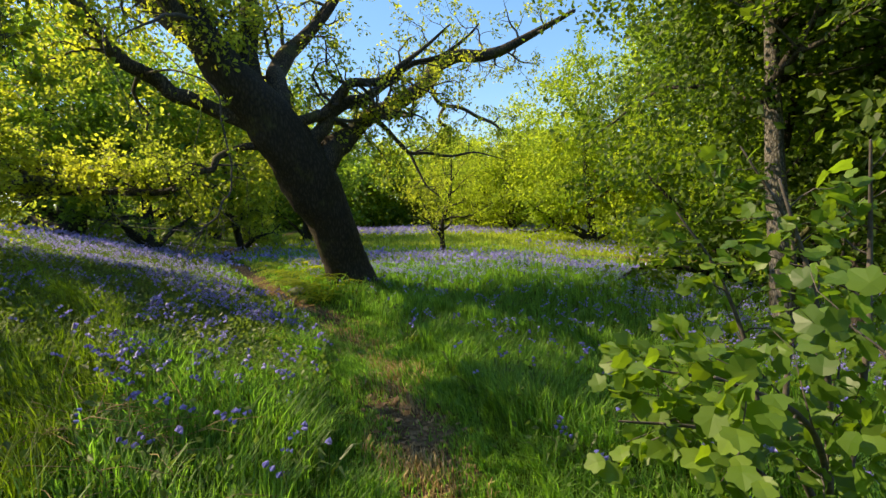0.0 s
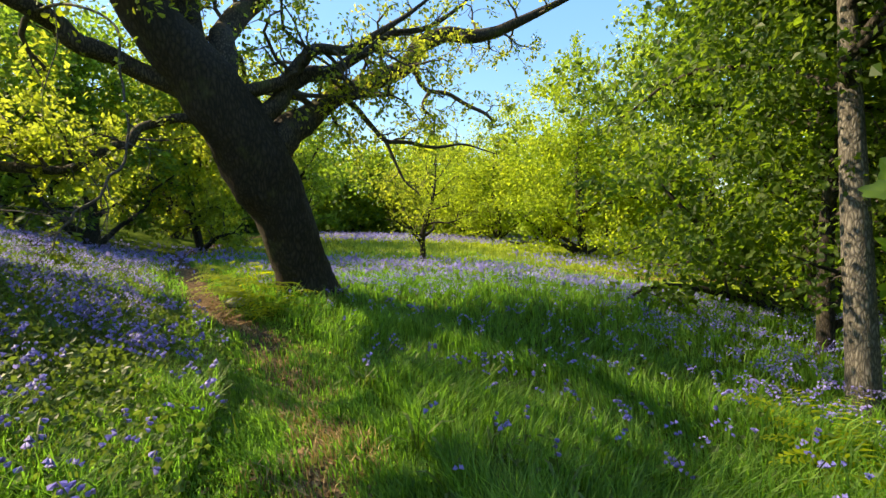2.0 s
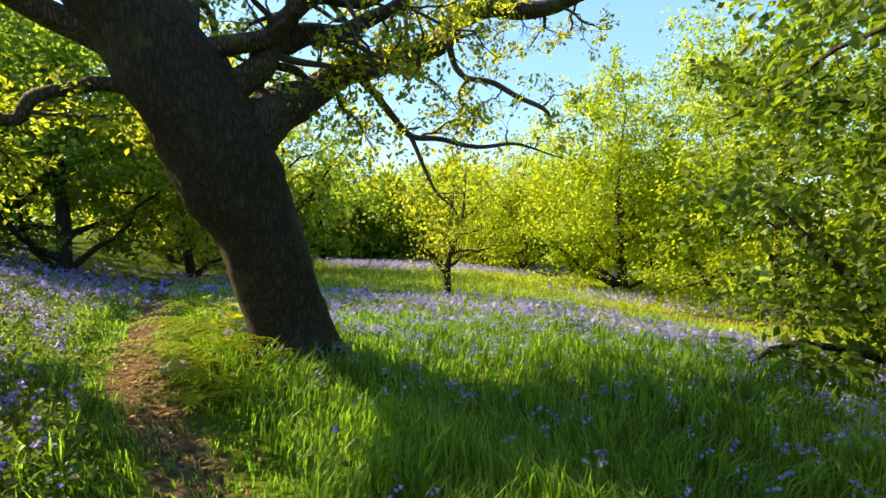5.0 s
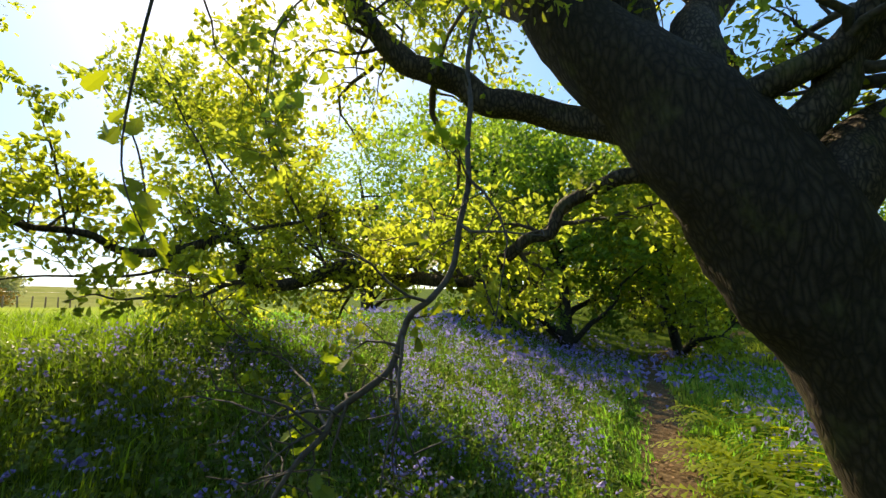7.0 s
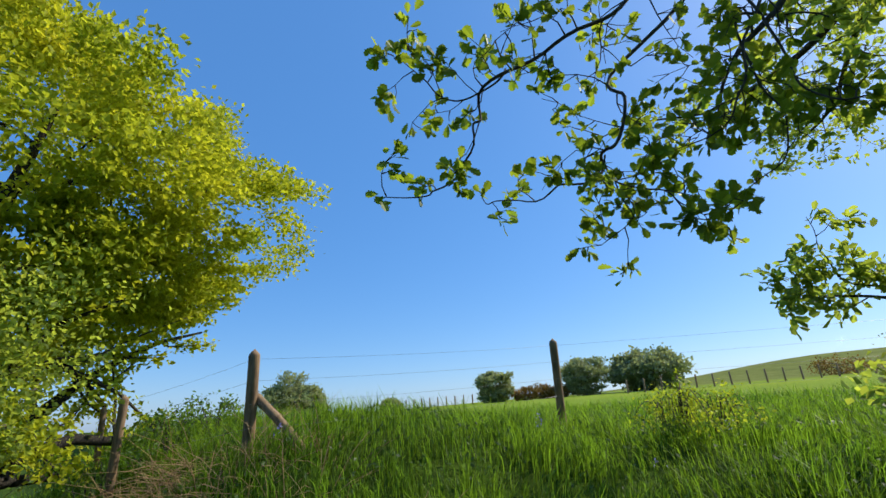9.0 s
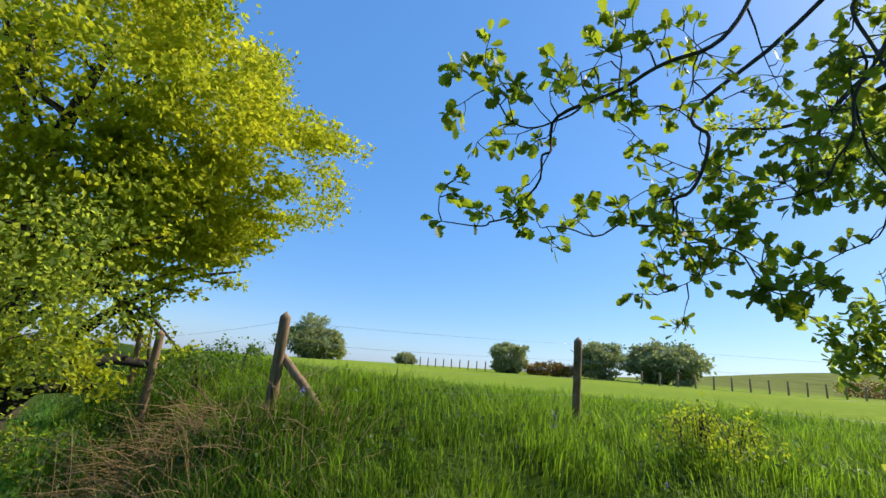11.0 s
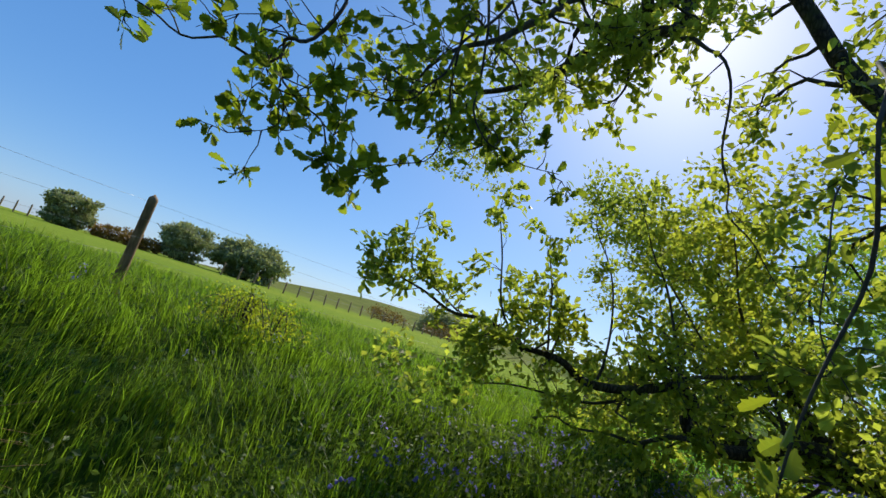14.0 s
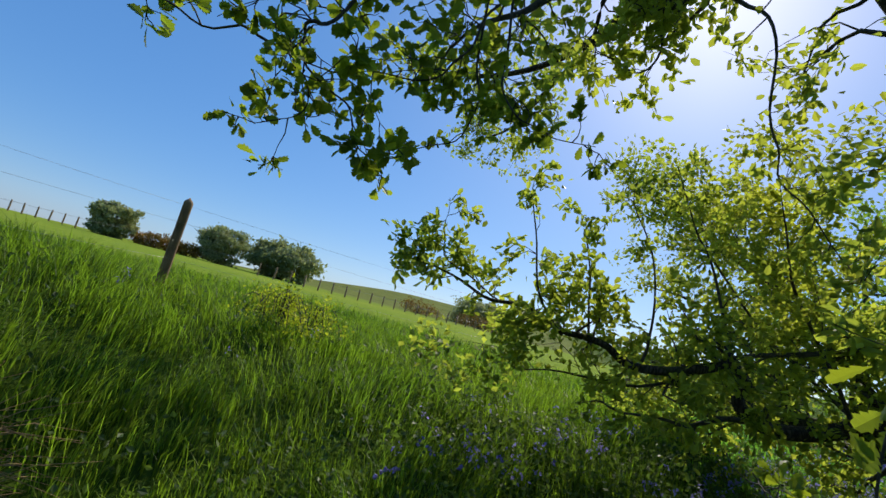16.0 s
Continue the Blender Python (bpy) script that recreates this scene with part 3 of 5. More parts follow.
# shoots that hang over the bank
hanging = [
    limb([(-5.45, 6.0, 6.3, 0.06), (-4.82, 4.95, 5.14, 0.045), (-4.56, 4.71, 4.69, 0.04), (-4.3, 4.46, 4.22, 0.03), (-4.12, 4.22, 3.91, 0.018), (-4.06, 4.03, 3.53, 0.008)], 8),
    limb([(-4.3, 4.5, 4.9, 0.02), (-3.55, 3.88, 3.84, 0.014), (-3.4, 3.87, 3.55, 0.012), (-3.31, 3.84, 3.26, 0.011), (-3.26, 3.78, 3.18, 0.009), (-3.22, 3.64, 3.11, 0.008), (-3.16, 3.47, 3.12, 0.006), (-3.13, 3.3, 3.15, 0.005), (-3.08, 3.14, 3.2, 0.003)], 7),
    limb([(-3.28, 3.8, 3.2, 0.007), (-3.32, 3.8, 3.04, 0.006), (-3.37, 3.96, 2.94, 0.005), (-3.43, 4.09, 2.8, 0.004), (-3.46, 4.27, 2.8, 0.003)], 6),
    limb([(-3.32, 3.81, 3.04, 0.005), (-3.33, 3.86, 2.94, 0.004), (-3.34, 3.8, 2.84, 0.003), (-3.33, 3.67, 2.81, 0.002)], 6),
    limb([(-4.0, 4.49, 4.19, 0.014), (-3.77, 4.36, 3.72, 0.011), (-3.71, 4.29, 3.46, 0.008), (-3.67, 4.16, 3.3, 0.006), (-3.6, 3.93, 3.22, 0.003)], 6),
    limb([(-4.2, 4.4, 4.1, 0.012), (-3.83, 4.34, 3.9, 0.01), (-3.82, 4.35, 3.51, 0.008), (-3.84, 4.39, 3.23, 0.006), (-3.81, 4.28, 3.05, 0.004), (-3.79, 4.08, 2.95, 0.003)], 6),
    limb([(-4.5, 4.65, 4.65, 0.016), (-4.13, 4.34, 4.44, 0.014), (-4.04, 4.41, 3.97, 0.011), (-3.94, 4.46, 3.51, 0.008), (-3.91, 4.57, 3.28, 0.006), (-3.96, 4.74, 3.22, 0.004), (-3.99, 4.94, 3.25, 0.003)], 6),
    limb([(-5.35, 5.75, 5.29, 0.03), (-5.03, 5.91, 5.02, 0.022), (-4.83, 6.01, 4.58, 0.014), (-4.8, 6.06, 3.83, 0.01), (-4.78, 6.17, 3.57, 0.008), (-4.79, 6.4, 3.26, 0.005), (-4.91, 6.82, 3.07, 0.003)], 7),
    limb([(-5.22, 5.29, 5.04, 0.02), (-5.21, 5.4, 4.7, 0.014), (-5.15, 5.3, 4.43, 0.01), (-4.99, 5.05, 4.43, 0.008), (-4.87, 4.83, 4.35, 0.004)], 6),
    limb([(-3.83, 4.24, 4.81, 0.02), (-3.36, 4.03, 4.02, 0.015), (-3.09, 3.89, 3.79, 0.013), (-2.77, 3.68, 3.53, 0.011), (-2.67, 3.59, 3.37, 0.009), (-2.62, 3.55, 3.2, 0.007), (-2.59, 3.46, 3.06, 0.006), (-2.51, 3.34, 2.97, 0.005), (-2.36, 3.21, 3.03, 0.003)], 7),
    limb([(-2.77, 3.69, 3.54, 0.007), (-2.69, 3.61, 3.43, 0.006), (-2.58, 3.52, 3.4, 0.005), (-2.47, 3.44, 3.5, 0.004), (-2.39, 3.41, 3.65, 0.002)], 6),
    limb([(-4.7, 8.0, 3.9, 0.03), (-3.9, 7.5, 3.75, 0.022), (-3.1, 7.0, 3.3, 0.017), (-2.96, 6.8, 2.75, 0.017), (-2.9, 6.7, 2.41, 0.017), (-2.84, 6.6, 2.11, 0.017), (-2.84, 6.5, 1.83, 0.017), (-2.9, 6.4, 1.69, 0.018), (-3.0, 6.3, 1.51, 0.018), (-3.08, 6.2, 1.39, 0.018), (-3.14, 6.1, 1.28, 0.016), (-3.18, 6.0, 1.14, 0.012), (-3.18, 5.9, 0.98, 0.005)], 8),
    limb([(-3.1, 6.15, 1.3, 0.009), (-3.6, 6.3, 1.38, 0.008), (-4.2, 6.4, 1.44, 0.008), (-4.3, 6.25, 1.55, 0.007), (-4.1, 6.0, 1.75, 0.006), (-4.0, 5.8, 2.0, 0.004)], 8),
    limb([(-5.2, 8.0, 4.6, 0.018), (-4.6, 7.0, 4.2, 0.012), (-4.2, 6.4, 3.6, 0.008), (-3.9, 6.2, 2.9, 0.005), (-3.6, 6.2, 2.4, 0.003)], 7),
]
dangling = [
    limb([(-1.32, 10.78, 3.46, 0.10), (-1.2, 10.78, 3.3, 0.085), (-0.93, 10.9, 2.99, 0.072), (-0.65, 11.0, 2.69, 0.065), (-0.2, 11.1, 2.64, 0.054), (0.34, 11.2, 2.53, 0.045), (0.97, 11.3, 2.6, 0.03), (1.6, 11.4, 2.4, 0.012)], 8),
    limb([(-0.63, 11.0, 2.68, 0.05), (-0.47, 11.0, 2.25, 0.04), (-0.22, 11.0, 1.83, 0.03), (0.0, 11.0, 1.64, 0.012)], 8),
    limb([(-0.05, 12.3, 4.5, 0.085), (0.1, 12.4, 4.1, 0.075), (0.24, 12.4, 3.93, 0.068), (0.65, 12.4, 3.86, 0.066), (1.2, 12.3, 3.53, 0.06), (1.57, 12.2, 3.31, 0.045), (1.66, 12.2, 3.1, 0.015)], 8),
    limb([(0.3, 12.4, 3.92, 0.065), (0.12, 12.3, 3.58, 0.055), (0.35, 12.3, 3.3, 0.048), (0.37, 12.3, 3.05, 0.015)], 8),
    limb([(-1.85, 10.3, 3.2, 0.085), (-2.03, 10.1, 3.3, 0.078), (-2.27, 10.0, 3.24, 0.07), (-2.32, 9.9, 2.95, 0.06), (-2.31, 9.85, 2.72, 0.04)], 8),
    limb([(-1.9, 9.9, 3.6, 0.085), (-1.58, 10.2, 3.61, 0.072), (-1.24, 10.6, 3.56, 0.066), (-0.99, 10.9, 3.63, 0.055), (-0.4, 11.1, 3.5, 0.03), (0.1, 11.2, 3.1, 0.01)], 8),
    limb([(-1.6, 10.55, 3.3, 0.05), (-1.5, 10.6, 2.95, 0.035), (-1.3, 10.6, 2.75, 0.028), (-1.1, 10.6, 2.4, 0.008)], 8),
]
hanging.append(limb([(-3.9, 6.9, 4.0, 0.016), (-3.2, 5.9, 3.5, 0.010), (-2.66, 5.54, 2.95, 0.007), (-2.7, 5.52, 2.55, 0.006), (-2.78, 5.5, 2.15, 0.004), (-2.76, 5.55, 1.9, 0.002)], 6))
rng = np.random.default_rng(11)
airy = [reach, fork, prong, rear]
full = [leader, west_up, south_up, TRUNK[66:]]
d1 = keep_clear(sprout(rng, airy, 11, 1.7, 0.3, 1.0, 0.40, 0.1, 0.25, 0.40, 9))
d1 += keep_clear(sprout(rng, [reach], 5, 1.3, -0.4, 0.8, 0.45, 0.1, 0.4, 0.3, 9))
d1 += keep_clear(sprout(rng, dangling, 4, 0.8, -0.1, 1.0, 0.5, 0.1, 0.3, 0.5, 8))
b1 = keep_clear(sprout(rng, full, 11, 1.9, 0.25, 1.0, 0.36, 0.1, 0.25, 0.42, 9))
b1 += keep_clear(sprout(rng, [west_up, south_up, low[48:], over[24:42]], 7, 1.7, 0.1, 1.0, 0.36, 0.25, 0.25, 0.35, 9), 0.8)
for ln in d1 + b1:
    piece("branch", tube_mesh("branch", [ln], 6, M_TWIG), oak)
d2 = keep_clear(sprout(rng, d1, 6, 0.7, 0.1, 1.0, 0.42, 0.1, 0.3, 0.5, 6), 0.8)
b2 = keep_clear(sprout(rng, b1, 7, 0.8, 0.1, 1.0, 0.4, 0.1, 0.2, 0.5, 6), 0.8)
tagged(piece("twigs", tube_mesh("twigs", d2 + b2, 4, M_TWIG), oak), kind="stuff")
# sparse bunches of young leaves at the ends of the airy limbs
pos, way = leaf_spots(rng, [ln[2:] for ln in d2], 20, 0.06, 0.2)
piece("crown", leaf_mesh("crown", rng, pos, way, 0.078, SMALL_LEAF, M_OAKLEAF), oak, "sparse bunches of young yellow-green leaves")
pos, way = leaf_spots(rng, b2, 30, 0.10, 0.2)
# gaps in the high foliage through which the sun reaches the turf
gap = (pos[:, 2] > 4.4) & (pos[:, 0] < -3.8) & (pos[:, 1] > 5.2) & (pos[:, 1] < 9.0) & (np.sin(2.1 * pos[:, 0] + 1) * np.sin(2.4 * pos[:, 1]) + 0.35 * np.sin(2.0 * pos[:, 2]) > -0.2)
spare = np.random.default_rng(5)
pick = spare.choice(np.flatnonzero(~gap), int(gap.sum()))
pos[gap], way[gap] = pos[pick] + spare.normal(0, 0.07, (len(pick), 3)), way[pick]
piece("crown", leaf_mesh("crown", rng, pos, way, 0.088, SMALL_LEAF, M_OAKLEAF), oak, "thin crown of young yellow-green leaves")
shade_bough = limb([(-7.1, 8.5, 2.25, 0.07), (-8.1, 8.2, 3.2, 0.055), (-9.1, 7.6, 4.2, 0.04), (-9.7, 6.9, 5.0, 0.025), (-9.9, 6.0, 5.4, 0.01)])
rear_bough = limb([(-7.9, 8.0, 2.2, 0.06), (-9.0, 7.9, 3.0, 0.05), (-10.3, 7.5, 3.7, 0.03), (-11.3, 6.8, 4.1, 0.01)])
# leafy bough out of view, added to shade the turf east of the way
unseen_bough = limb([(-5.3, 5.5, 5.2, 0.05), (-4.4, 5.1, 5.5, 0.042), (-3.4, 4.8, 5.5, 0.035), (-2.4, 4.4, 5.3, 0.025), (-1.4, 4.0, 5.2, 0.012)])
o1 = sprout(rng, [unseen_bough[4:], unseen_bough[8:]], 9, 0.95, 0.1, 1.0, 0.36, 0.05, 0.1, 0.45, 8)
for ln in o1:
    piece("branch", tube_mesh("branch", [ln], 6, M_TWIG), oak)
o2 = keep_clear(sprout(rng, o1, 6, 0.45, 0.1, 1.0, 0.36, 0.1, 0.2, 0.5, 6))
tagged(piece("twigs", tube_mesh("twigs", o2, 4, M_TWIG), oak), kind="stuff")
pos, way = leaf_spots(rng, o2, 26, 0.05, 0.2)
piece("crown", leaf_mesh("crown", rng, pos, way, 0.08, SMALL_LEAF, M_OAKLEAF), oak, "yellow-green leaves of an unseen bough added to shade the turf")
# high bough that shades the bank
canopy = limb([(-6.2, 6.9, 7.4, 0.07), (-7.0, 5.6, 6.9, 0.055), (-7.6, 4.6, 6.2, 0.045), (-7.9, 3.7, 5.95, 0.035), (-7.7, 2.9, 5.8, 0.022), (-7.1, 2.3, 5.7, 0.01)])
spur = limb([(-7.3, 5.1, 6.5, 0.045), (-8.2, 4.6, 6.3, 0.035), (-9.2, 4.0, 5.9, 0.025), (-10.0, 3.2, 5.8, 0.01)])
n1 = sprout(rng, [canopy], 5, 0.9, 0.05, 1.0, 0.38, 0.1, 0.2, 0.4, 8) + sprout(rng, [spur, spur[6:]], 9, 1.0, 0.05, 1.0, 0.38, 0.1, 0.2, 0.4, 8)
for ln in n1:
    piece("branch", tube_mesh("branch", [ln], 6, M_TWIG), oak)
n2 = sprout(rng, n1, 6, 0.45, 0.05, 1.0, 0.38, 0.1, 0.2, 0.5, 6)
tagged(piece("twigs", tube_mesh("twigs", n2, 4, M_TWIG), oak), kind="stuff")
pos, way = leaf_spots(rng, n2, 22, 0.05, 0.2)
piece("crown", leaf_mesh("crown", rng, pos, way, 0.075, SMALL_LEAF, M_OAKLEAF), oak, "yellow-green leaves of a high bough")
# leafy shoots rising from the low limb
g1 = keep_clear(sprout(rng, [low[12:], low[24:], sprays[0], sprays[7], sprays[8], shade_bough, shade_bough[8:], rear_bough], 10, 1.4, 0.6, 0.9, 0.34, 0.12, 0.1, 0.4, 8), 0.8)
for ln in g1:
    piece("branch", tube_mesh("branch", [ln], 6, M_TWIG), oak)
g2 = keep_clear(sprout(rng, g1, 7, 0.6, 0.15, 1.0, 0.38, 0.1, 0.15, 0.5, 6), 0.8)
tagged(piece("twigs", tube_mesh("twigs", g2, 4, M_TWIG), oak), kind="stuff")
pos, way = leaf_spots(rng, g2, 42, 0.07, 0.2)
piece("crown", leaf_mesh("crown", rng, pos, way, 0.074, DIAMOND, M_OAKLEAF), oak, "leafy shoots of young yellow-green leaves")
# bare grey shoots on the drooping stem
bare = keep_clear(sprout(rng, [hanging[11][20:], hanging[11][40:], hanging[12]], 8, 0.55, -0.1, 1.0, 0.3, 0.05, 0.1, 0.6, 7), 0.55)
for ln in bare:
    piece("branch", tube_mesh("branch", [ln], 5, M_TWIG), oak)
tagged(piece("twigs", tube_mesh("twigs", keep_clear(sprout(rng, bare, 4, 0.25, 0.0, 1.0, 0.3, 0.05, 0.2, 0.6, 5), 0.5), 4, M_TWIG), oak), kind="stuff")
# boughs that hang low over the bank
c1 = keep_clear(sprout(rng, [low, sweep, over[36:]], 9, 0.9, 0.3, 0.9, 0.34, 0.08, 0.25, 0.35, 8), 0.8)
for ln in c1:
    piece("branch", tube_mesh("branch", [ln], 6, M_TWIG), oak)
c2 = keep_clear(sprout(rng, c1 + sprays, 9, 0.42, 0.1, 1.0, 0.36, 0.1, 0.15, 0.5, 6), 0.8)
c2 += keep_clear(sprout(rng, [sweep[20:]] + hanging[:1] + hanging[7:9] + hanging[13:14], 12, 0.45, -0.05, 1.0, 0.36, 0.1, 0.2, 0.5, 6), 0.8)
c2 += keep_clear(sprout(rng, [over[30:]], 26, 0.75, -0.25, 1.0, 0.36, 0.1, 0.1, 0.5, 7), 0.8)
close = hanging[1:7] + hanging[9:13]
c3 = keep_clear(sprout(rng, close, 9, 0.28, 0.05, 1.0, 0.34, 0.1, 0.12, 0.5, 5), 0.6)
c4 = keep_clear(sprout(rng, c3, 2, 0.09, 0.1, 1.0, 0.3, 0.1, 0.55, 0.5, 4), 0.6)
tagged(piece("twigs", tube_mesh("twigs", c2 + c3 + c4, 4, M_TWIG), oak), kind="stuff")
pos, way = leaf_spots(rng, c2, 26, 0.035, 0.25)
piece("low_leaves", leaf_mesh("low_leaves", rng, pos, way, 0.072, SMALL_LEAF, M_OAKLEAF, 0.5), oak, "lobed young oak leaves on low boughs")
c5 = keep_clear(sprout(rng, [hanging[0], hanging[1][:24], hanging[9][:24], hanging[4], hanging[6]], 9, 0.5, 0.35, 1.0, 0.36, 0.1, 0.05, 0.5, 6), 0.6)
c6 = keep_clear(sprout(rng, c5, 4, 0.14, 0.1, 1.0, 0.3, 0.1, 0.35, 0.5, 4), 0.6)
tagged(piece("twigs", tube_mesh("twigs", c5 + c6, 4, M_TWIG), oak), kind="stuff")
c4 += c6
tips = [ln[1:] for ln in c4] + [ln[-3:] for ln in c3 + close[:8]]
pos, way = leaf_spots(rng, tips, 5, 0.012, 0.55)
p3, w3 = leaf_spots(rng, [hanging[14][10:16], hanging[14][20:], hanging[14][24:]], 11, 0.03, 0.1)
pos, way = np.vstack([pos, p3]), np.vstack([way, w3])
piece("near_leaves", leaf_mesh("near_leaves", rng, pos, way, 0.060, OAK_LEAF, M_NEARLEAF, 0.5), oak, "lobed young oak leaves in bunches at shoot tips")


# ---- other trees ----
def tree(name, label, x, y, height, girth, crown, mats, seed, clump_n=90, leaves=5000, leaf=0.16, spread=0.45, bare=0.35, lean=(0, 0), hollow=0.5, boughs=7, share=0.62, squat=1.0):
    """A grown tree: trunk, boughs, branches and a crown of leaf clumps. crown: rx, ry, rz, height of its middle."""
    rng = np.random.default_rng(seed)
    th = tagged(new(name), label, "tree")
    z0 = float(ground(x, y))
    th.location = (x, y, z0)
    rx, ry, rz, cz = crown
    top = height * 0.72
    trunk = spline([(0, 0, -0.3, girth * 1.5), (0.02, 0, 0.15, girth * 1.08), (lean[0] * 0.3 + rng.normal(0, 0.1), lean[1] * 0.3, top * 0.3, girth * 0.85), (lean[0] * 0.7 + rng.normal(0, 0.25), lean[1] * 0.7 + rng.normal(0, 0.2), top * 0.62, girth * 0.5), (lean[0] + rng.normal(0, 0.3), lean[1], top, girth * 0.1)], 6)
    piece("trunk", tube_mesh("trunk", [trunk], 12, mats[0], 0.06, seed), th)
    b = sprout(rng, [trunk], boughs, rx * 1.05, 0.3, 1.2, 0.24, 0.05, bare, 0.6, 8)
    bb = sprout(rng, b, 4, rx * 0.5, 0.1, 1.0, 0.32, 0.08, 0.25, 0.5, 6)
    for ln in b:
        piece("bough", tube_mesh("bough", [ln], 6, M_DARKBARK), th)
    tagged(piece("twigs", tube_mesh("twigs", bb, 4, M_TWIG), th), kind="stuff")
    c, pos, way = clumps(rng, (lean[0], lean[1], cz), (rx, ry, rz), clump_n, int(leaves * share), spread, hollow)
    pos[:, 2] = np.where(pos[:, 2] < cz, cz - squat * (cz - pos[:, 2]), pos[:, 2])
    p2, w2 = leaf_spots(rng, bb + b, max(2, int(leaves * (1 - share) / (len(bb) + len(b)))), spread * 0.45, 0.3)
    pos, way = np.vstack([pos, p2]), np.vstack([way, w2])
    keep = pos[:, 2] + z0 > ground(pos[:, 0] + x, pos[:, 1] + y) + 0.25
    gap = np.abs(pos[:, 0] + x - np.interp(pos[:, 1] + y, [0, 2, 4.7, 5.3], [0, 0, -0.5, -1.6])) > 0.9
    keep &= gap | (pos[:, 1] + y > 7) | (pos[:, 1] + y < -1)
    piece("crown", leaf_mesh("crown", rng, pos[keep], way[keep], leaf, DIAMOND, mats[1]), th)
    return th


# young tree on the meadow
tree("young_tree", "young spreading tree with a slim dark trunk on the meadow", -0.02, 17.4, 5.0, 0.095, (2.0, 1.8, 1.35, 2.75), (M_DARKBARK, M_LIMELEAF), 21, 260, 4800, 0.068, 0.17, 0.36, (0.05, 0), 0.15, 16)
# shady trees close by the path, the shade put into their leaf colour
tree("woodland_tree", "tall shady woodland tree with low leafy boughs", 4.75, 6.5, 12, 0.15, (3.5, 3.2, 4.2, 6.0), (M_GREYBARK, M_SHADED_LEAF), 31, 330, 36000, 0.09, 0.22, 0.58, (0.3, 0.9), 0.2, 22)
tree("woodland_tree", "tall shady woodland tree with low leafy boughs", 8.0, 11.0, 12, 0.24, (3.6, 3.3, 5.0, 4.8), (M_DARKBARK, M_SHADED_LEAF), 32, 300, 24000, 0.16, 0.34, 0.1, (0, 0), 0.4, 16)
tree("woodland_tree", "tall shady woodland tree with low leafy boughs", 7.0, 4.4, 12, 0.24, (3.2, 2.8, 5.0, 5.4), (M_DARKBARK, M_SHADED_LEAF), 33, 300, 24000, 0.15, 0.34, 0.1, (0, 0), 0.4, 14)
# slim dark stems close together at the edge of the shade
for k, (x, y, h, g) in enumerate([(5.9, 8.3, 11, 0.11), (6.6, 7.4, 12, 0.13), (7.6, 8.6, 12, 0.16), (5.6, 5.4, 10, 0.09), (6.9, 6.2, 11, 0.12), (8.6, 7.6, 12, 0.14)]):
    tree("woodland_tree", "slim dark-stemmed tree crowded in the shade of the wood", x, y, h, g, (2.0, 2.0, 3.6, 7.2), (M_DARKBARK, M_SHADED_LEAF), 131 + k, 160, 9000, 0.11, 0.3, 0.3, (0.2, 0.2), 0.3, 10)
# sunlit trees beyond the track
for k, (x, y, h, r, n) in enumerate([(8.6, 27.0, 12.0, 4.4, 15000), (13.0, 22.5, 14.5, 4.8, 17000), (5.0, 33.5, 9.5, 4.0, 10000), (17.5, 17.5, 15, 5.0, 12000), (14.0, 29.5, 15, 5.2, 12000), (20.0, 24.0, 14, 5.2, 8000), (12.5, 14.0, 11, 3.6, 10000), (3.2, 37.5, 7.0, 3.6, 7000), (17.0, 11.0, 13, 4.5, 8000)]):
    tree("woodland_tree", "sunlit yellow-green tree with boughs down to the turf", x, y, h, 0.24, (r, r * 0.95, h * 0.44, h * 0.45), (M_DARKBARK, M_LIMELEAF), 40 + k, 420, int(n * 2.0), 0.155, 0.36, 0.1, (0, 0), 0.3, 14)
# wood behind the far meadow
for k in range(26):
    u = k / 25
    x = -34 + 56 * u + 1.3 * math.sin(k * 2.7)
    y = 47 + 3.5 * math.sin(k * 1.9) - 5 * u
    h = 8.0 + 1.6 * math.sin(k * 1.3 + 1) + (2.5 if x < -12 else 0)
    tree("woodland_tree", "distant leafy tree at the edge of the wood", x, y, h, 0.2, (3.6, 3.0, h * 0.47, h * 0.46), (M_DARKBARK, M_LIMELEAF if k % 3 else M_GREENLEAF), 60 + k, 260, 5200, 0.36, 0.45, 0.1, (0, 0), 0.6, 5)
# old oaks up the slope
for k, (x, y, h, g, r, n) in enumerate([(-15, 19.2, 10, 0.50, 5.0, 15000), (-11.4, 18.5, 9, 0.2, 3.6, 10000), (-9.2, 21.5, 9, 0.16, 3.4, 10000), (-20, 24, 12, 0.4, 5.4, 10000), (-8, 28, 10, 0.25, 4.4, 9000), (-14, 29, 11, 0.3, 5.0, 9000), (-22, 17, 10, 0.3, 4.6, 9000), (-18, 34, 12, 0.3, 5.0, 7000)]):
    tree("oak_tree", "spreading oak with a dark trunk among bluebells", x, y, h, g, (r, r * 0.95, h * 0.40, h * 0.56), (M_DARKBARK, M_OAKLEAF if k % 3 == 2 else M_GREENLEAF), 90 + k, 340, int(n * 1.4), 0.175, 0.36, 0.15, (0, 0), 0.35, 12)
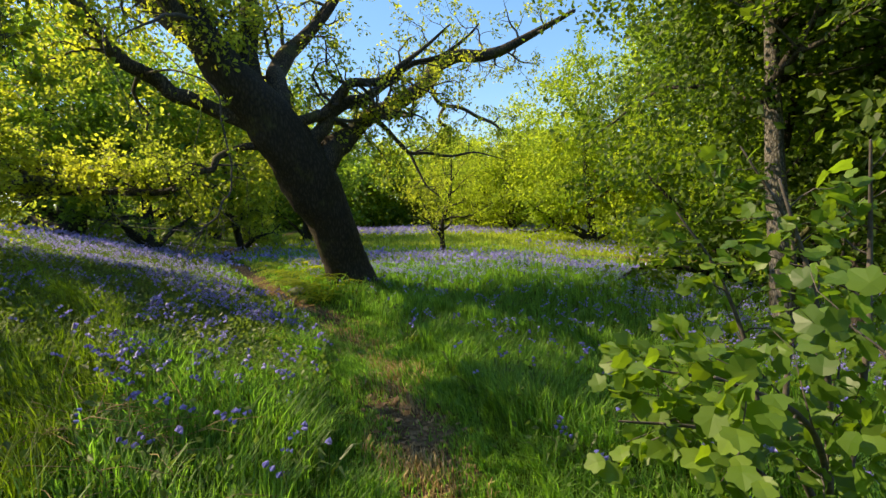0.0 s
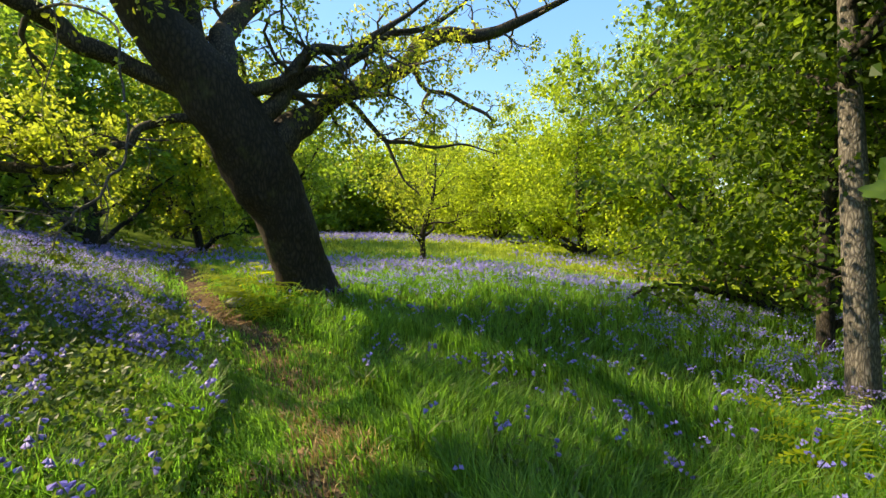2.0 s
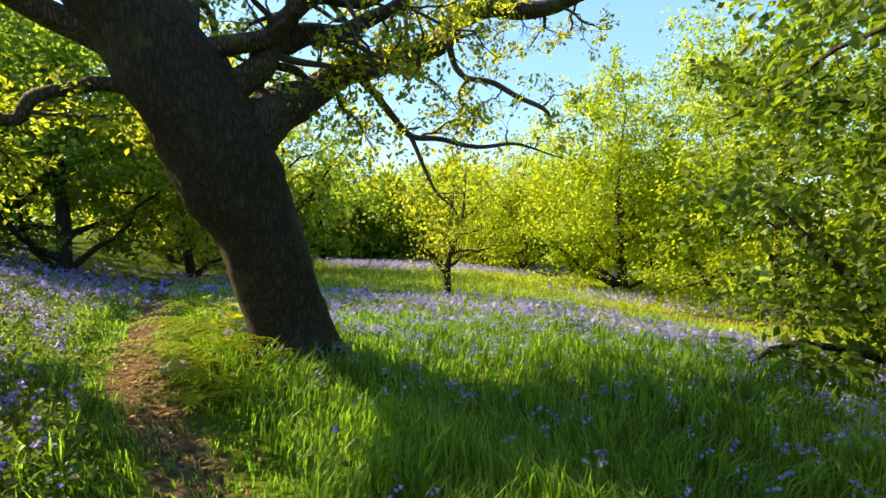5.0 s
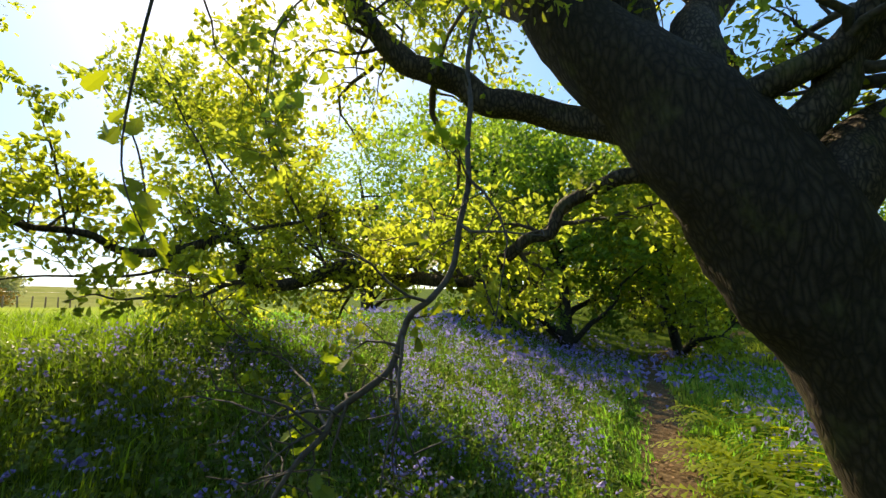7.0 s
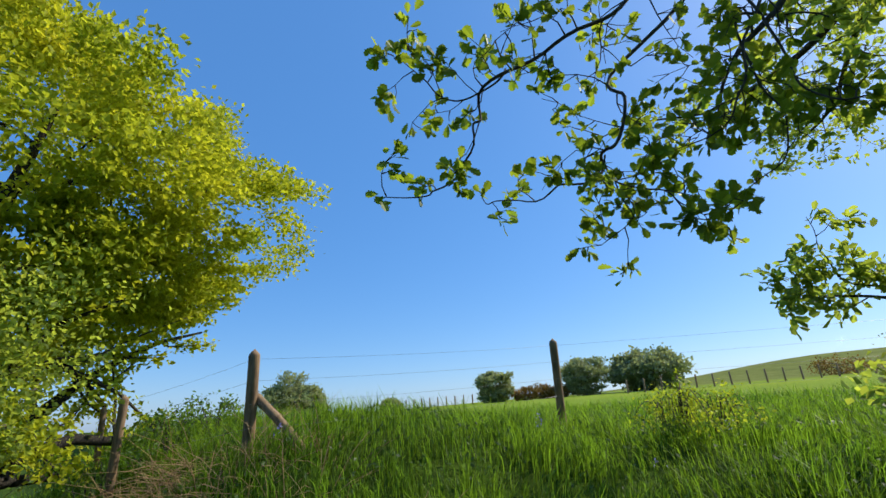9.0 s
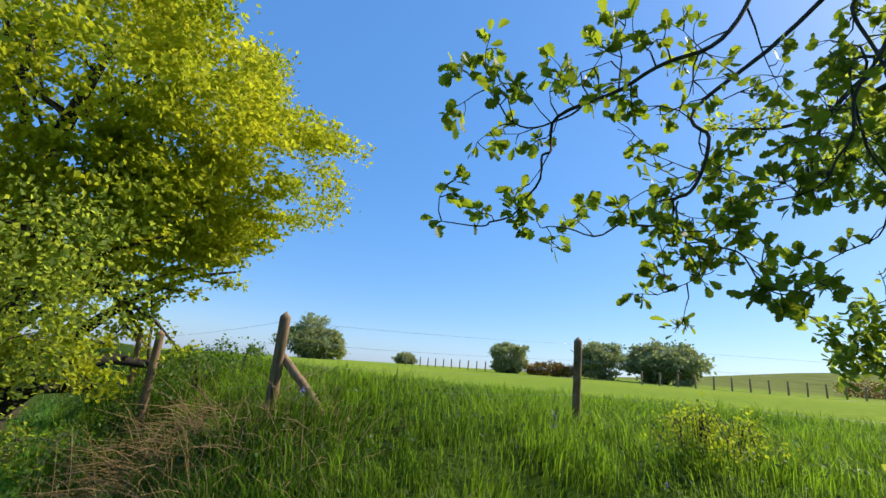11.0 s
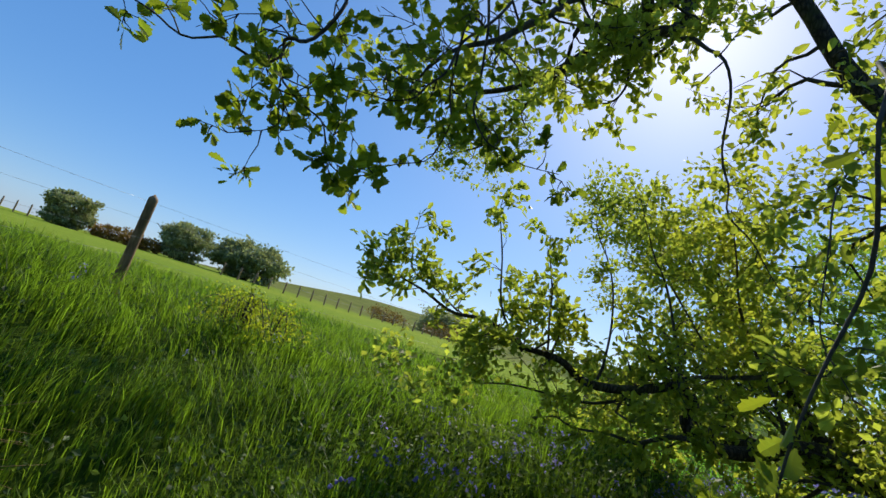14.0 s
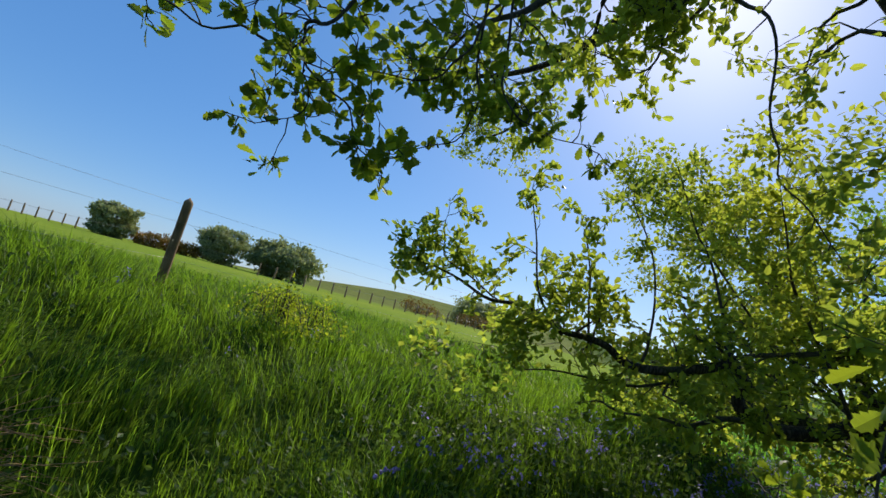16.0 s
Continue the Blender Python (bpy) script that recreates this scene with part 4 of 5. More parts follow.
# golden oak by the fence, behind the start of the walk
tree("oak_tree", "broad oak in golden-green young leaf beside the fence", 0.6, -9.0, 14, 0.42, (6.1, 5.6, 6.6, 6.6), (M_DARKBARK, M_GOLDLEAF), 120, 1100, 128000, 0.14, 0.25, 0.2, (-0.5, 0), 0.72, 16, 0.9, 0.4)
tree("oak_sapling", "small green oak hanging over the brambles by the fence", 0.2, -3.9, 4.4, 0.07, (1.9, 1.6, 1.45, 3.2), (M_DARKBARK, M_OAKLEAF), 121, 160, 7500, 0.085, 0.20, 0.2, (-0.2, 0), 0.4, 12)


# ---- fence ----
def post(label, base, top, r, seed):
    base = (base[0], base[1], min(base[2], float(ground(base[0], base[1])) - 0.1))
    th = tagged(new("fence_post"), label, "fence post", "fence along the field")
    th.location = base
    d = np.subtract(top, base)
    ln = spline([(*(d * u), r * (1.03 if u < 0.5 else 0.97)) for u in (0, 0.33, 0.66, 0.985)], 3)
    ln = np.vstack([ln, [*(d * 1.0), r * 0.86]])
    piece("shaft", tube_mesh("shaft", [ln], 14, M_POST, 0.03, seed), th)
    return th


FENCE = [((-3.16, -1.0, 1.35), (-3.08, -0.78, 2.87), 0.066), ((-7.5, -0.1, 1.5), (-7.25, 0.12, 3.08), 0.062), ((-2.2, -4.4, 1.3), (-2.2, -4.3, 2.62), 0.065), ((-14.5, 7.5, 1.75), (-14.5, 7.5, 3.2), 0.06), ((-2.3, -9.4, 1.3), (-2.25, -9.3, 2.7), 0.065)]
posts = [post("round weathered timber fence post standing in long grass", b, t, r, 5 + k) for k, (b, t, r) in enumerate(FENCE)]
bz = FENCE[0][1][2] - posts[0].location.z
brace = spline([(0.0, 0.12, bz - 0.46, 0.05), (-0.1, 0.25, bz - 0.6, 0.05), (-0.3, 0.52, bz - 0.9, 0.05), (-0.42, 0.68, bz - 1.15, 0.05)], 3)
piece("brace", tube_mesh("brace", [brace], 12, M_POST, 0.03, 9), posts[0], "pale split timber brace")
ORDER = [4, 2, 0, 1, 3]
for level in (0.06, 0.30, 0.55, 0.8):
    for a, b in zip(ORDER, ORDER[1:]):
        pa, pb = Vector(FENCE[a][1]) - Vector((0, 0, level)), Vector(FENCE[b][1]) - Vector((0, 0, level))
        pts = [(*(pa.lerp(pb, u) - Vector((0, 0, 0.10 * u * (1 - u)))), 0.0014) for u in np.linspace(0, 1, 9)]
        w = piece("fence_wire", tube_mesh("fence_wire", [np.array(pts)], 5, M_WIRE))
        tagged(w, "thin galvanised fence wire strung between timber posts", "wire", "wires of the fence")


# ---- bushes and hill beyond the field ----
def bush(name, label, x, y, rx, rz, mat, seed, n=6000, leaf=0.34):
    rng = np.random.default_rng(seed)
    th = tagged(new(name), label, "bush")
    th.location = (x, y, float(ground(x, y)))
    st = [np.array([(rng.normal(0, 0.1 * rx), rng.normal(0, 0.1 * rx), -0.2, 0.09), (rng.normal(0, 0.3 * rx), rng.normal(0, 0.3 * rx), rz * 0.7, 0.06), (rng.normal(0, 0.5 * rx), rng.normal(0, 0.5 * rx), rz * 1.4, 0.02)]) for _ in range(6)]
    for ln in st:
        piece("stem", tube_mesh("stem", [ln], 5, M_TWIG), th)
    _, pos, way = clumps(rng, (0, 0, rz * 0.95), (rx, rx, rz), 130, n, rx * 0.12, 0.5)
    piece("crown", leaf_mesh("crown", rng, pos[pos[:, 2] > 0], way[pos[:, 2] > 0], leaf, DIAMOND, mat), th)
    return th


for k, (x, y, rx, rz) in enumerate([(-44, -40, 1.9, 2.0), (-51.6, -31.9, 2.6, 2.3), (-57, -26.5, 3.6, 2.4), (-33, -82, 4.6, 3.6), (-37, -82, 3.6, 2.8), (-45, -98, 2.4, 2.0), (-95, -5, 5, 2.6), (-60, -90, 2, 1.2)]):
    bush("hawthorn_bush", "round grey-green hawthorn bush on the far pasture", x, y, rx, rz, M_FARBUSH, 200 + k, 9000, 0.3 if rx < 3.5 else 0.42)
for k, (x, y, rx, rz) in enumerate([(-47.0, -37.8, 1.8, 0.75), (-48.5, -36.0, 1.8, 0.8), (-49.6, -34.5, 1.5, 0.7), (-75, -12, 3.5, 1.0), (-80, -3, 3.5, 1.0)]):
    bush("gorse_bush", "low gorse bush in rusty orange bloom on the hill", x, y, rx, rz, M_GORSE, 220 + k, 1400, 0.25)

# far fence lines
far_post = tagged(new("fence_post"), "distant grey fence post at the edge of the pasture", "fence post", "far fence posts")
piece("shaft", tube_mesh("shaft", [np.array([(0, 0, -0.3, 0.09), (0, 0, 0.6, 0.085), (0, 0, 1.2, 0.08)])], 6, M_POST), far_post)
far_post.location = (-43.96, -21.49, float(ground(-43.96, -21.49)))
for (ax, ay), (bx, by), n in (((-43.96, -21.49), (-73.9, 7.0), 26), ((-38.44, -57.24), (-44.38, -42.72), 12)):
    for k in range(1, n):
        px, py = ax + (bx - ax) * k / n, ay + (by - ay) * k / n
        copy_thing(far_post, pose(px, py, float(ground(px, py)), 2 * math.sin(k * 5.1), 2 * math.cos(k * 3.3), 31 * k))

# ---- grass ----
rng = np.random.default_rng(77)
WALK_X, WALK_Y = np.array([0, 0, -0.1, -0.5, -1.3, -1.6]), np.array([-0.5, 1.5, 3.0, 4.7, 5.2, 5.0])


def strewn(n, reach, power=1.4, near=0.3):
    k = rng.random(n) * 5
    i = np.minimum(4, k.astype(int))
    g = k - i
    cx, cy = WALK_X[i] * (1 - g) + WALK_X[i + 1] * g, WALK_Y[i] * (1 - g) + WALK_Y[i + 1] * g
    r = near + reach * rng.random(n) ** power
    a = rng.random(n) * 2 * np.pi
    return cx + r * np.cos(a), cy + r * np.sin(a), r


def patchy(x, y, s, seed):
    return 0.5 + 0.25 * (np.sin(s * x + seed) * np.cos(s * 1.3 * y - seed * 2) + np.sin(s * 2.3 * y + 1.7 * s * x + seed * 3)) + 0.12 * np.sin(s * 5 * x - s * 4 * y + seed)


def grass_mesh(name, x, y, r, height, material, breadth=1.0):
    n = len(x)
    z = ground(x, y)
    h = height * (0.55 + 0.9 * rng.random(n)) * (0.35 + 0.75 * patchy(x, y, 1.6, 2.0) + 0.55 * patchy(x, y, 5.2, 5.0))
    w = breadth * (0.0034 + 0.00072 * np.maximum(r, 1.0)) * (0.7 + 0.6 * rng.random(n))
    a = rng.random(n) * 2 * np.pi
    lean = 0.25 + 0.55 * rng.random(n)
    dx, dy = np.cos(a) * lean + 0.25 * np.sin(2.1 * x + 1.3 * y), np.sin(a) * lean + 0.25 * np.cos(1.7 * y - 1.9 * x)
    sx, sy = -np.sin(a) * w, np.cos(a) * w
    o = np.stack([x, y, z - 0.02], -1)
    side = np.stack([sx, sy, np.zeros(n)], -1)
    bend = np.stack([dx, dy, np.zeros(n)], -1) * h[:, None]
    up = np.stack([np.zeros(n), np.zeros(n), h], -1)
    V = np.stack([o - side, o + side, o + 0.22 * bend + 0.55 * up - 0.8 * side, o + 0.22 * bend + 0.55 * up + 0.8 * side, o + 0.75 * bend + (0.95 - 0.25 * lean[:, None]) * up], 1)
    b = (np.arange(n) * 5)[:, None]
    return mesh_of(name, V.reshape(-1, 3), b + np.array([[2, 3, 4]]), b + np.array([[0, 1, 3, 2]]), material)


x, y, r = strewn(350000, 17, 1.35)
# most blades stand in tufts
tuft = rng.integers(0, len(x) // 45, len(x))
loose = rng.random(len(x)) < 0.35
held = (~loose) & (r < 11)
wide = 0.035 + 0.05 * rng.random(len(x) // 45)
tx, ty = x[tuft] + wide[tuft] * rng.normal(size=len(x)), y[tuft] + wide[tuft] * rng.normal(size=len(x))
close_by = held & (r[tuft] < 11)
x, y, r = np.where(close_by, tx, x), np.where(close_by, ty, y), np.where(close_by, r[tuft], r)
s = path_gap(x, y)
wear = trodden(x, y)
ok = (np.hypot(x - -3.54, y - 2.1) > 0.42) & (rng.random(len(x)) > wear * 1.4 - 0.1) & (np.hypot(x + 2.08, y - 10.15) > 0.52) & (r < 19)
x, y, r, s = x[ok], y[ok], r[ok], s[ok]
west = (s > 0.9) & (y < 4.2 + 0.5 * s) & (s > 2.0 - 0.3 * (4 - y))
hh = np.where(np.abs(s) < 0.55, 0.10, 0.26) * np.where(y > 12.5, 0.7, 1.0) * (1 - 0.4 * smooth(0.6, 1.2, s) * smooth(3.5, 5.5, y))
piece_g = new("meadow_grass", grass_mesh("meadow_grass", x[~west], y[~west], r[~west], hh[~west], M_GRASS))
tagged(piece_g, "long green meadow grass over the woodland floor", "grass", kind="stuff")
piece_g = new("bank_grass", grass_mesh("bank_grass", x[west], y[west], r[west], 0.31, M_FIELD, 0.62))
tagged(piece_g, "tall bright green grass on the bank below the fence", "grass", kind="stuff")


n = 30000
x, y = rng.uniform(-9, 15, n), 14 + 24 * rng.random(n) ** 1.3
ok = trodden(x, y) < 0.3
tagged(new("far_meadow_grass", grass_mesh("far_meadow_grass", x[ok], y[ok], 14 + 0.5 * y[ok], 0.2, M_SUNLIT_MEADOW)), "sunlit grass of the open meadow beyond the oak", "grass", kind="stuff")
x, y, r = strewn(150000, 9, 1.2, 0.4)
ok = (np.exp(-(path_gap(x, y) / 0.42) ** 2) * patchy(x, y, 3.1, 9.0) > 0.32 + 0.5 * rng.random(len(x))) & (y < 8.5)
dry = new("dry_grass", grass_mesh("dry_grass", x[ok], y[ok], r[ok], 0.10, M_STRAW))
tagged(dry, "short straw-coloured dry grass along the trodden way", "grass", kind="stuff")


# ---- bluebells ----
def bluebell(seed):
    g = np.random.default_rng(seed)
    ln = spline([(0, 0, 0, 0.0035), (0.01, 0, 0.14, 0.003), (0.035, 0.005, 0.24, 0.0025), (0.085, 0.01, 0.275, 0.0015)], 2)
    fl_v, fl_t = [], []
    for k in range(8):
        u = 0.55 + 0.45 * (k + 0.5) / 8
        i = min(len(ln) - 1, int(u * len(ln)))
        o = ln[i, :3]
        a = g.normal(0, 0.9)
        d = unit(np.array([math.cos(a) * 0.8, math.sin(a) * 0.8, -0.75]))
        q = unit(np.cross(d, [0.2, 0.3, 1]))
        w = np.cross(d, q)
        b = len(fl_v)
        st = o + d * 0.006
        fl_v.append(st)
        for ring, (off, rad) in enumerate(((0.011, 0.0065), (0.021, 0.0105))):
            for c in range(4):
                e = c * math.pi / 2
                fl_v.append(st + d * off + (q * math.cos(e) + w * math.sin(e)) * rad)
        for c in range(4):
            e = (c + 1) % 4
            fl_t += [(b, b + 1 + c, b + 1 + e), (b + 1 + c, b + 5 + c, b + 5 + e), (b + 1 + c, b + 5 + e, b + 1 + e)]
    sv, stt = [], []
    for i in range(len(ln) - 1):
        b = len(sv)
        for k in (i, i + 1):
            sv += [ln[k, :3] + np.array([0, ln[k, 3], 0]), ln[k, :3] - np.array([0.7 * ln[k, 3], ln[k, 3], 0])]
        stt += [(b, b + 1, b + 3), (b, b + 3, b + 2)]
    return (np.array(fl_v), np.array(fl_t)), (np.array(sv), np.array(stt))


BELLS = [bluebell(300 + k) for k in range(5)]


def bell_mask(x, y):
    s = path_gap(x, y)
    left = smooth(0.3, 1.1, s) * smooth(6.5, 4.5, s) * smooth(-1.0, 3.5, y) * (0.25 + 0.75 * smooth(3.0, 6.0, y))
    left *= 1 - 0.9 * ((s > 2.2) & (y < 4.0))
    left *= 1 - 0.65 * smooth(1.8, 2.6, s) * smooth(9.0, 6.5, y)
    ridge = smooth(-0.6, -1.6, s) * smooth(9.0, 11.0, y - 0.25 * x) * smooth(18.5, 16.0, y + 0.35 * x) * 0.6
    right = smooth(-0.8, -2.0, s) * 0.16 + smooth(2.5, 4.5, x) * smooth(3, 6, y) * 0.5 * smooth(15, 11, y)
    return np.clip(np.maximum.reduce([left, ridge, right]), 0, 1.3)


x, y, r = strewn(62000, 15, 0.95, 1.0)
ok = (rng.random(len(x)) < bell_mask(x, y) * (0.35 + 0.65 * smooth(2.5, 6.5, r)) * np.clip(2.2 * patchy(x, y, 2.3, 4.0) - 0.5, 0.05, 1)) & (trodden(x, y) < 0.3) & (np.hypot(x + 2.08, y - 10.15) > 0.65)
x, y, r = x[ok], y[ok], r[ok]
pos = np.stack([x, y, ground(x, y)], -1)
yaw, scale, tilt = rng.random(len(x)) * 6.28, (1.0 + 0.35 * rng.random(len(x))), rng.normal(0, 0.14, (len(x), 2))
near = r < 5.0
tagged(new("bluebell_spikes", leaf_mesh("bluebell_spikes", rng, np.repeat(pos[~near], 7, 0) + np.column_stack([rng.normal(0, 0.028, (7 * (~near).sum(), 2)), 0.2 + 0.1 * rng.random(7 * (~near).sum())]), unit(rng.normal(size=(7 * (~near).sum(), 3)) + np.array([0, 0, -0.8])), 0.034, DIAMOND, M_BLUE)), "violet-blue bluebell spikes thick in the grass", "bluebells", kind="stuff")
pos, yaw, scale, tilt = pos[near], yaw[near], scale[near], tilt[near]
tagged(new("bluebells", scatter_mesh("bluebells", np.random.default_rng(5), [f for f, _ in BELLS], pos, yaw, scale, tilt, M_BLUE)), "nodding violet-blue bluebell flowers in the grass", "bluebells", kind="stuff")
tagged(new("bluebell_stems", scatter_mesh("bluebell_stems", np.random.default_rng(5), [s for _, s in BELLS], pos, yaw, scale, tilt, M_STEM)), "slender arching green bluebell stems", "bluebells", kind="stuff")
# far drifts
n = 45000
x, y = rng.uniform(-16, 14, n), rng.uniform(12, 42, n)
drift = np.maximum.reduce([smooth(27, 33, y) * smooth(41, 37, y) * smooth(-10, -4, x), 0.4 * smooth(-5, -7, x) * smooth(26, 20, y), smooth(3.5, 6, x) * smooth(27, 22, y) * smooth(19.5, 21.5, y - 0.1 * x) * 0.8, 0.55 * smooth(18.4, 16.5, y + 0.35 * x) * smooth(-5, -3, x)])
ok = rng.random(n) < drift * np.clip(1.6 * patchy(x, y, 1.1, 7.0) - 0.1, 0.1, 1)
x, y = x[ok], y[ok]
pos = np.stack([x, y, ground(x, y) + 0.14 + 0.1 * rng.random(len(x))], -1)
tagged(new("bluebell_drift", leaf_mesh("bluebell_drift", rng, pos, unit(rng.normal(size=pos.shape)), 0.13, DIAMOND, M_BLUE)), "lavender-blue drifts of bluebells across the meadow", "bluebells", kind="stuff")

# ---- undergrowth ----
x, y, r = strewn(420000, 13, 0.85, 0.9)
s = path_gap(x, y)
ok = (rng.random(len(x)) < smooth(0.35, 0.8, s) * smooth(6.5, 5, s) * smooth(2.5, 5.5, y) + 0.05 * (np.abs(s) > 0.5) + 0.10 * (s > 1.2) * (y < 4.5) * patchy(x, y, 1.9, 3.0)) & (trodden(x, y) < 0.3)
x, y = x[ok], y[ok]
pos = np.stack([x, y, ground(x, y) + 0.03 + 0.22 * rng.random(len(x))], -1)
tagged(new("undergrowth", leaf_mesh("undergrowth", rng, pos, unit(rng.normal(size=pos.shape) + np.array([0.3, -0.2, 0])), 0.05, DIAMOND, M_HERB)), "small-leaved green undergrowth between the bluebells", "undergrowth", kind="stuff")
x, y, r = strewn(80000, 13, 0.8, 0.4)
ok = rng.random(len(x)) < trodden(x, y) * 1.2
x, y = x[ok], y[ok]
pos = np.stack([x, y, ground(x, y) + 0.008], -1)
tagged(new("leaf_litter", leaf_mesh("leaf_litter", rng, pos, unit(rng.normal(size=pos.shape) * np.array([1, 1, 0.1])), 0.055, DIAMOND, M_DEAD, 3.0, 0.25)), "brown dead leaves scattered on the worn path", "leaf litter", kind="stuff")


# ---- bracken ----
def fern_shape(seed):
    g = np.random.default_rng(seed)
    V, T = [], []
    for k in range(9):
        a = k * 0.7 + g.normal(0, 0.2)
        L, rise = 0.42 + 0.15 * g.random(), 0.5 + 0.3 * g.random()
        for i in range(13):
            u = 0.12 + 0.88 * i / 12
            o = np.array([math.cos(a) * L * u, math.sin(a) * L * u, L * (rise * 1.6 * u - rise * 1.1 * u * u)])
            d = np.array([math.cos(a), math.sin(a), 0.4 - 0.9 * u])
            sd = np.array([-math.sin(a), math.cos(a), -0.15])
            wl = 0.13 * (1.02 - u) ** 0.7 + 0.01
            for sg in (-1, 1):
                b = len(V)
                V += [o, o + d * 0.022 + sg * sd * wl * 0.5, o + d * 0.03 + sg * sd * wl, o + d * 0.045 + sg * sd * wl * 0.45]
                T += [(b, b + 1, b + 2), (b, b + 2, b + 3)]
    return np.array(V), np.array(T)


FERNS = [fern_shape(400 + k) for k in range(3)]
for k, (x, y, sc) in enumerate([(-3.55, 11.2, 1.7), (-2.95, 9.8, 1.7), (-2.75, 9.2, 1.4), (-2.35, 8.9, 1.4), (-4.2, 12.4, 1.7), (-3.2, 10.5, 1.6), (-2.6, 9.55, 1.5), (-2.2, 8.3, 1.2), (-3.4, 10.9, 1.6), (-1.75, 9.1, 1.2), (2.9, 4.6, 1.2), (3.3, 5.4, 1.3), (2.2, 3.6, 1.0)]):
    me = mesh_of("frond", FERNS[k % 3][0] * sc, FERNS[k % 3][1], None, M_FERN)
    f = new("fern", me)
    f.matrix_world = pose(x, y, float(ground(x, y)) - 0.02, 0, 0, 57 * k)
    tagged(f, "bright yellow-green fern with arching feathery fronds", "fern", "ferns by the path")

# ---- sycamore bush by the start of the walk ----
syc = tagged(new("sycamore_bush"), "sycamore sapling bush with large fresh green leaves", "bush")
syc.location = (0, 0, 0)
rng = np.random.default_rng(500)
SYC = [
    [(1.75, 2.1, -0.2, 0.02), (1.7, 2.05, 0.5, 0.016), (1.55, 1.95, 1.0, 0.012), (1.4, 1.95, 1.5, 0.006)],
    [(1.85, 2.15, -0.2, 0.02), (2.0, 2.2, 0.6, 0.016), (2.1, 2.3, 1.1, 0.012), (2.0, 2.2, 1.65, 0.006)],
    [(1.7, 2.0, -0.2, 0.018), (1.4, 1.7, 0.4, 0.013), (1.1, 1.45, 0.75, 0.009), (0.75, 1.3, 0.95, 0.005)],
    [(1.8, 2.0, -0.2, 0.018), (1.6, 1.6, 0.4, 0.013), (1.4, 1.35, 0.8, 0.009), (1.1, 1.15, 1.05, 0.005)],
    [(1.8, 2.6, -0.2, 0.018), (1.7, 2.6, 0.5, 0.014), (1.55, 2.65, 1.0, 0.010), (1.35, 2.7, 1.35, 0.005)],
    [(1.95, 2.7, -0.2, 0.018), (2.05, 2.75, 0.7, 0.014), (2.0, 2.7, 1.2, 0.010), (1.75, 2.75, 1.7, 0.005)],
    [(1.7, 2.0, -0.2, 0.016), (1.35, 1.85, 0.4, 0.012), (0.95, 1.75, 0.56, 0.008), (0.6, 1.65, 0.66, 0.004)],
    [(1.75, 2.1, -0.2, 0.016), (1.4, 2.0, 0.45, 0.012), (1.05, 1.85, 0.7, 0.008), (0.8, 1.75, 0.8, 0.004)],
    [(1.7, 2.3, -0.2, 0.016), (1.3, 2.3, 0.35, 0.012), (1.05, 2.2, 0.45, 0.008), (0.85, 2.1, 0.5, 0.004)],
    [(1.9, 2.0, -0.2, 0.018), (1.9, 1.7, 0.45, 0.013), (1.7, 1.4, 0.85, 0.009), (1.5, 1.3, 1.15, 0.005)],
]
sl = [spline(c, 4) for c in SYC]
s2 = keep_clear(sprout(rng, sl, 9, 0.4, 0.2, 1.0, 0.25, 0.1, 0.25, 0.5, 6), 0.3)
for ln in sl:
    piece("stem", tube_mesh("stem", [ln], 7, M_TWIG), syc)
tagged(piece("twigs", tube_mesh("twigs", s2, 4, M_TWIG), syc), kind="stuff")
pos, way = leaf_spots(rng, s2, 13, 0.04, 0.25)
piece("leaves", leaf_mesh("leaves", rng, pos, way, 0.074, PALM_LEAF, M_SYC, 1.2, 0.6), syc)

# ---- small things on the ground ----
bm = bmesh.new()
bmesh.ops.create_icosphere(bm, subdivisions=3, radius=1)
for v in bm.verts:
    v.co = Vector((v.co.x * 0.17, v.co.y * 0.11, v.co.z * 0.08)) * (1 + 0.22 * noise.noise(v.co * 1.6))
me = bpy.data.meshes.new("stone")
bm.to_mesh(me)
bm.free()
me.materials.append(M_STONE)
stone = tagged(new("stone", me), "pale rounded stone beside the trodden path", "stone")
stone.location = (-2.9, 9.1, float(ground(-2.9, 9.1)) + 0.05)


# ---- brambles, dry stalks and dead grass on the bank ----
def bramble(x, y, r, h, seed, mat, label, leaf=0.06, n=900):
    g = np.random.default_rng(seed)
    th = tagged(new("bramble"), label, "bush", "brambles by the fence")
    th.location = (x, y, float(ground(x, y)))
    canes = []
    for k in range(12):
        a, L = g.random() * 6.28, r * (0.6 + 0.7 * g.random())
        canes.append(spline([(0, 0, -0.05, 0.006), (math.cos(a) * L * 0.35, math.sin(a) * L * 0.35, h * (0.7 + 0.4 * g.random()), 0.005), (math.cos(a) * L * 0.8, math.sin(a) * L * 0.8, h * (0.5 + 0.4 * g.random()), 0.004), (math.cos(a) * L * 1.1, math.sin(a) * L * 1.1, h * 0.2, 0.002)], 4))
    for ln in canes:
        piece("cane", tube_mesh("cane", [ln], 4, M_TWIG), th)
    pos, way = leaf_spots(g, canes, n // 12, 0.07, 0.15)
    piece("leaves", leaf_mesh("leaves", g, pos, way, leaf, DIAMOND, mat), th)
    return th


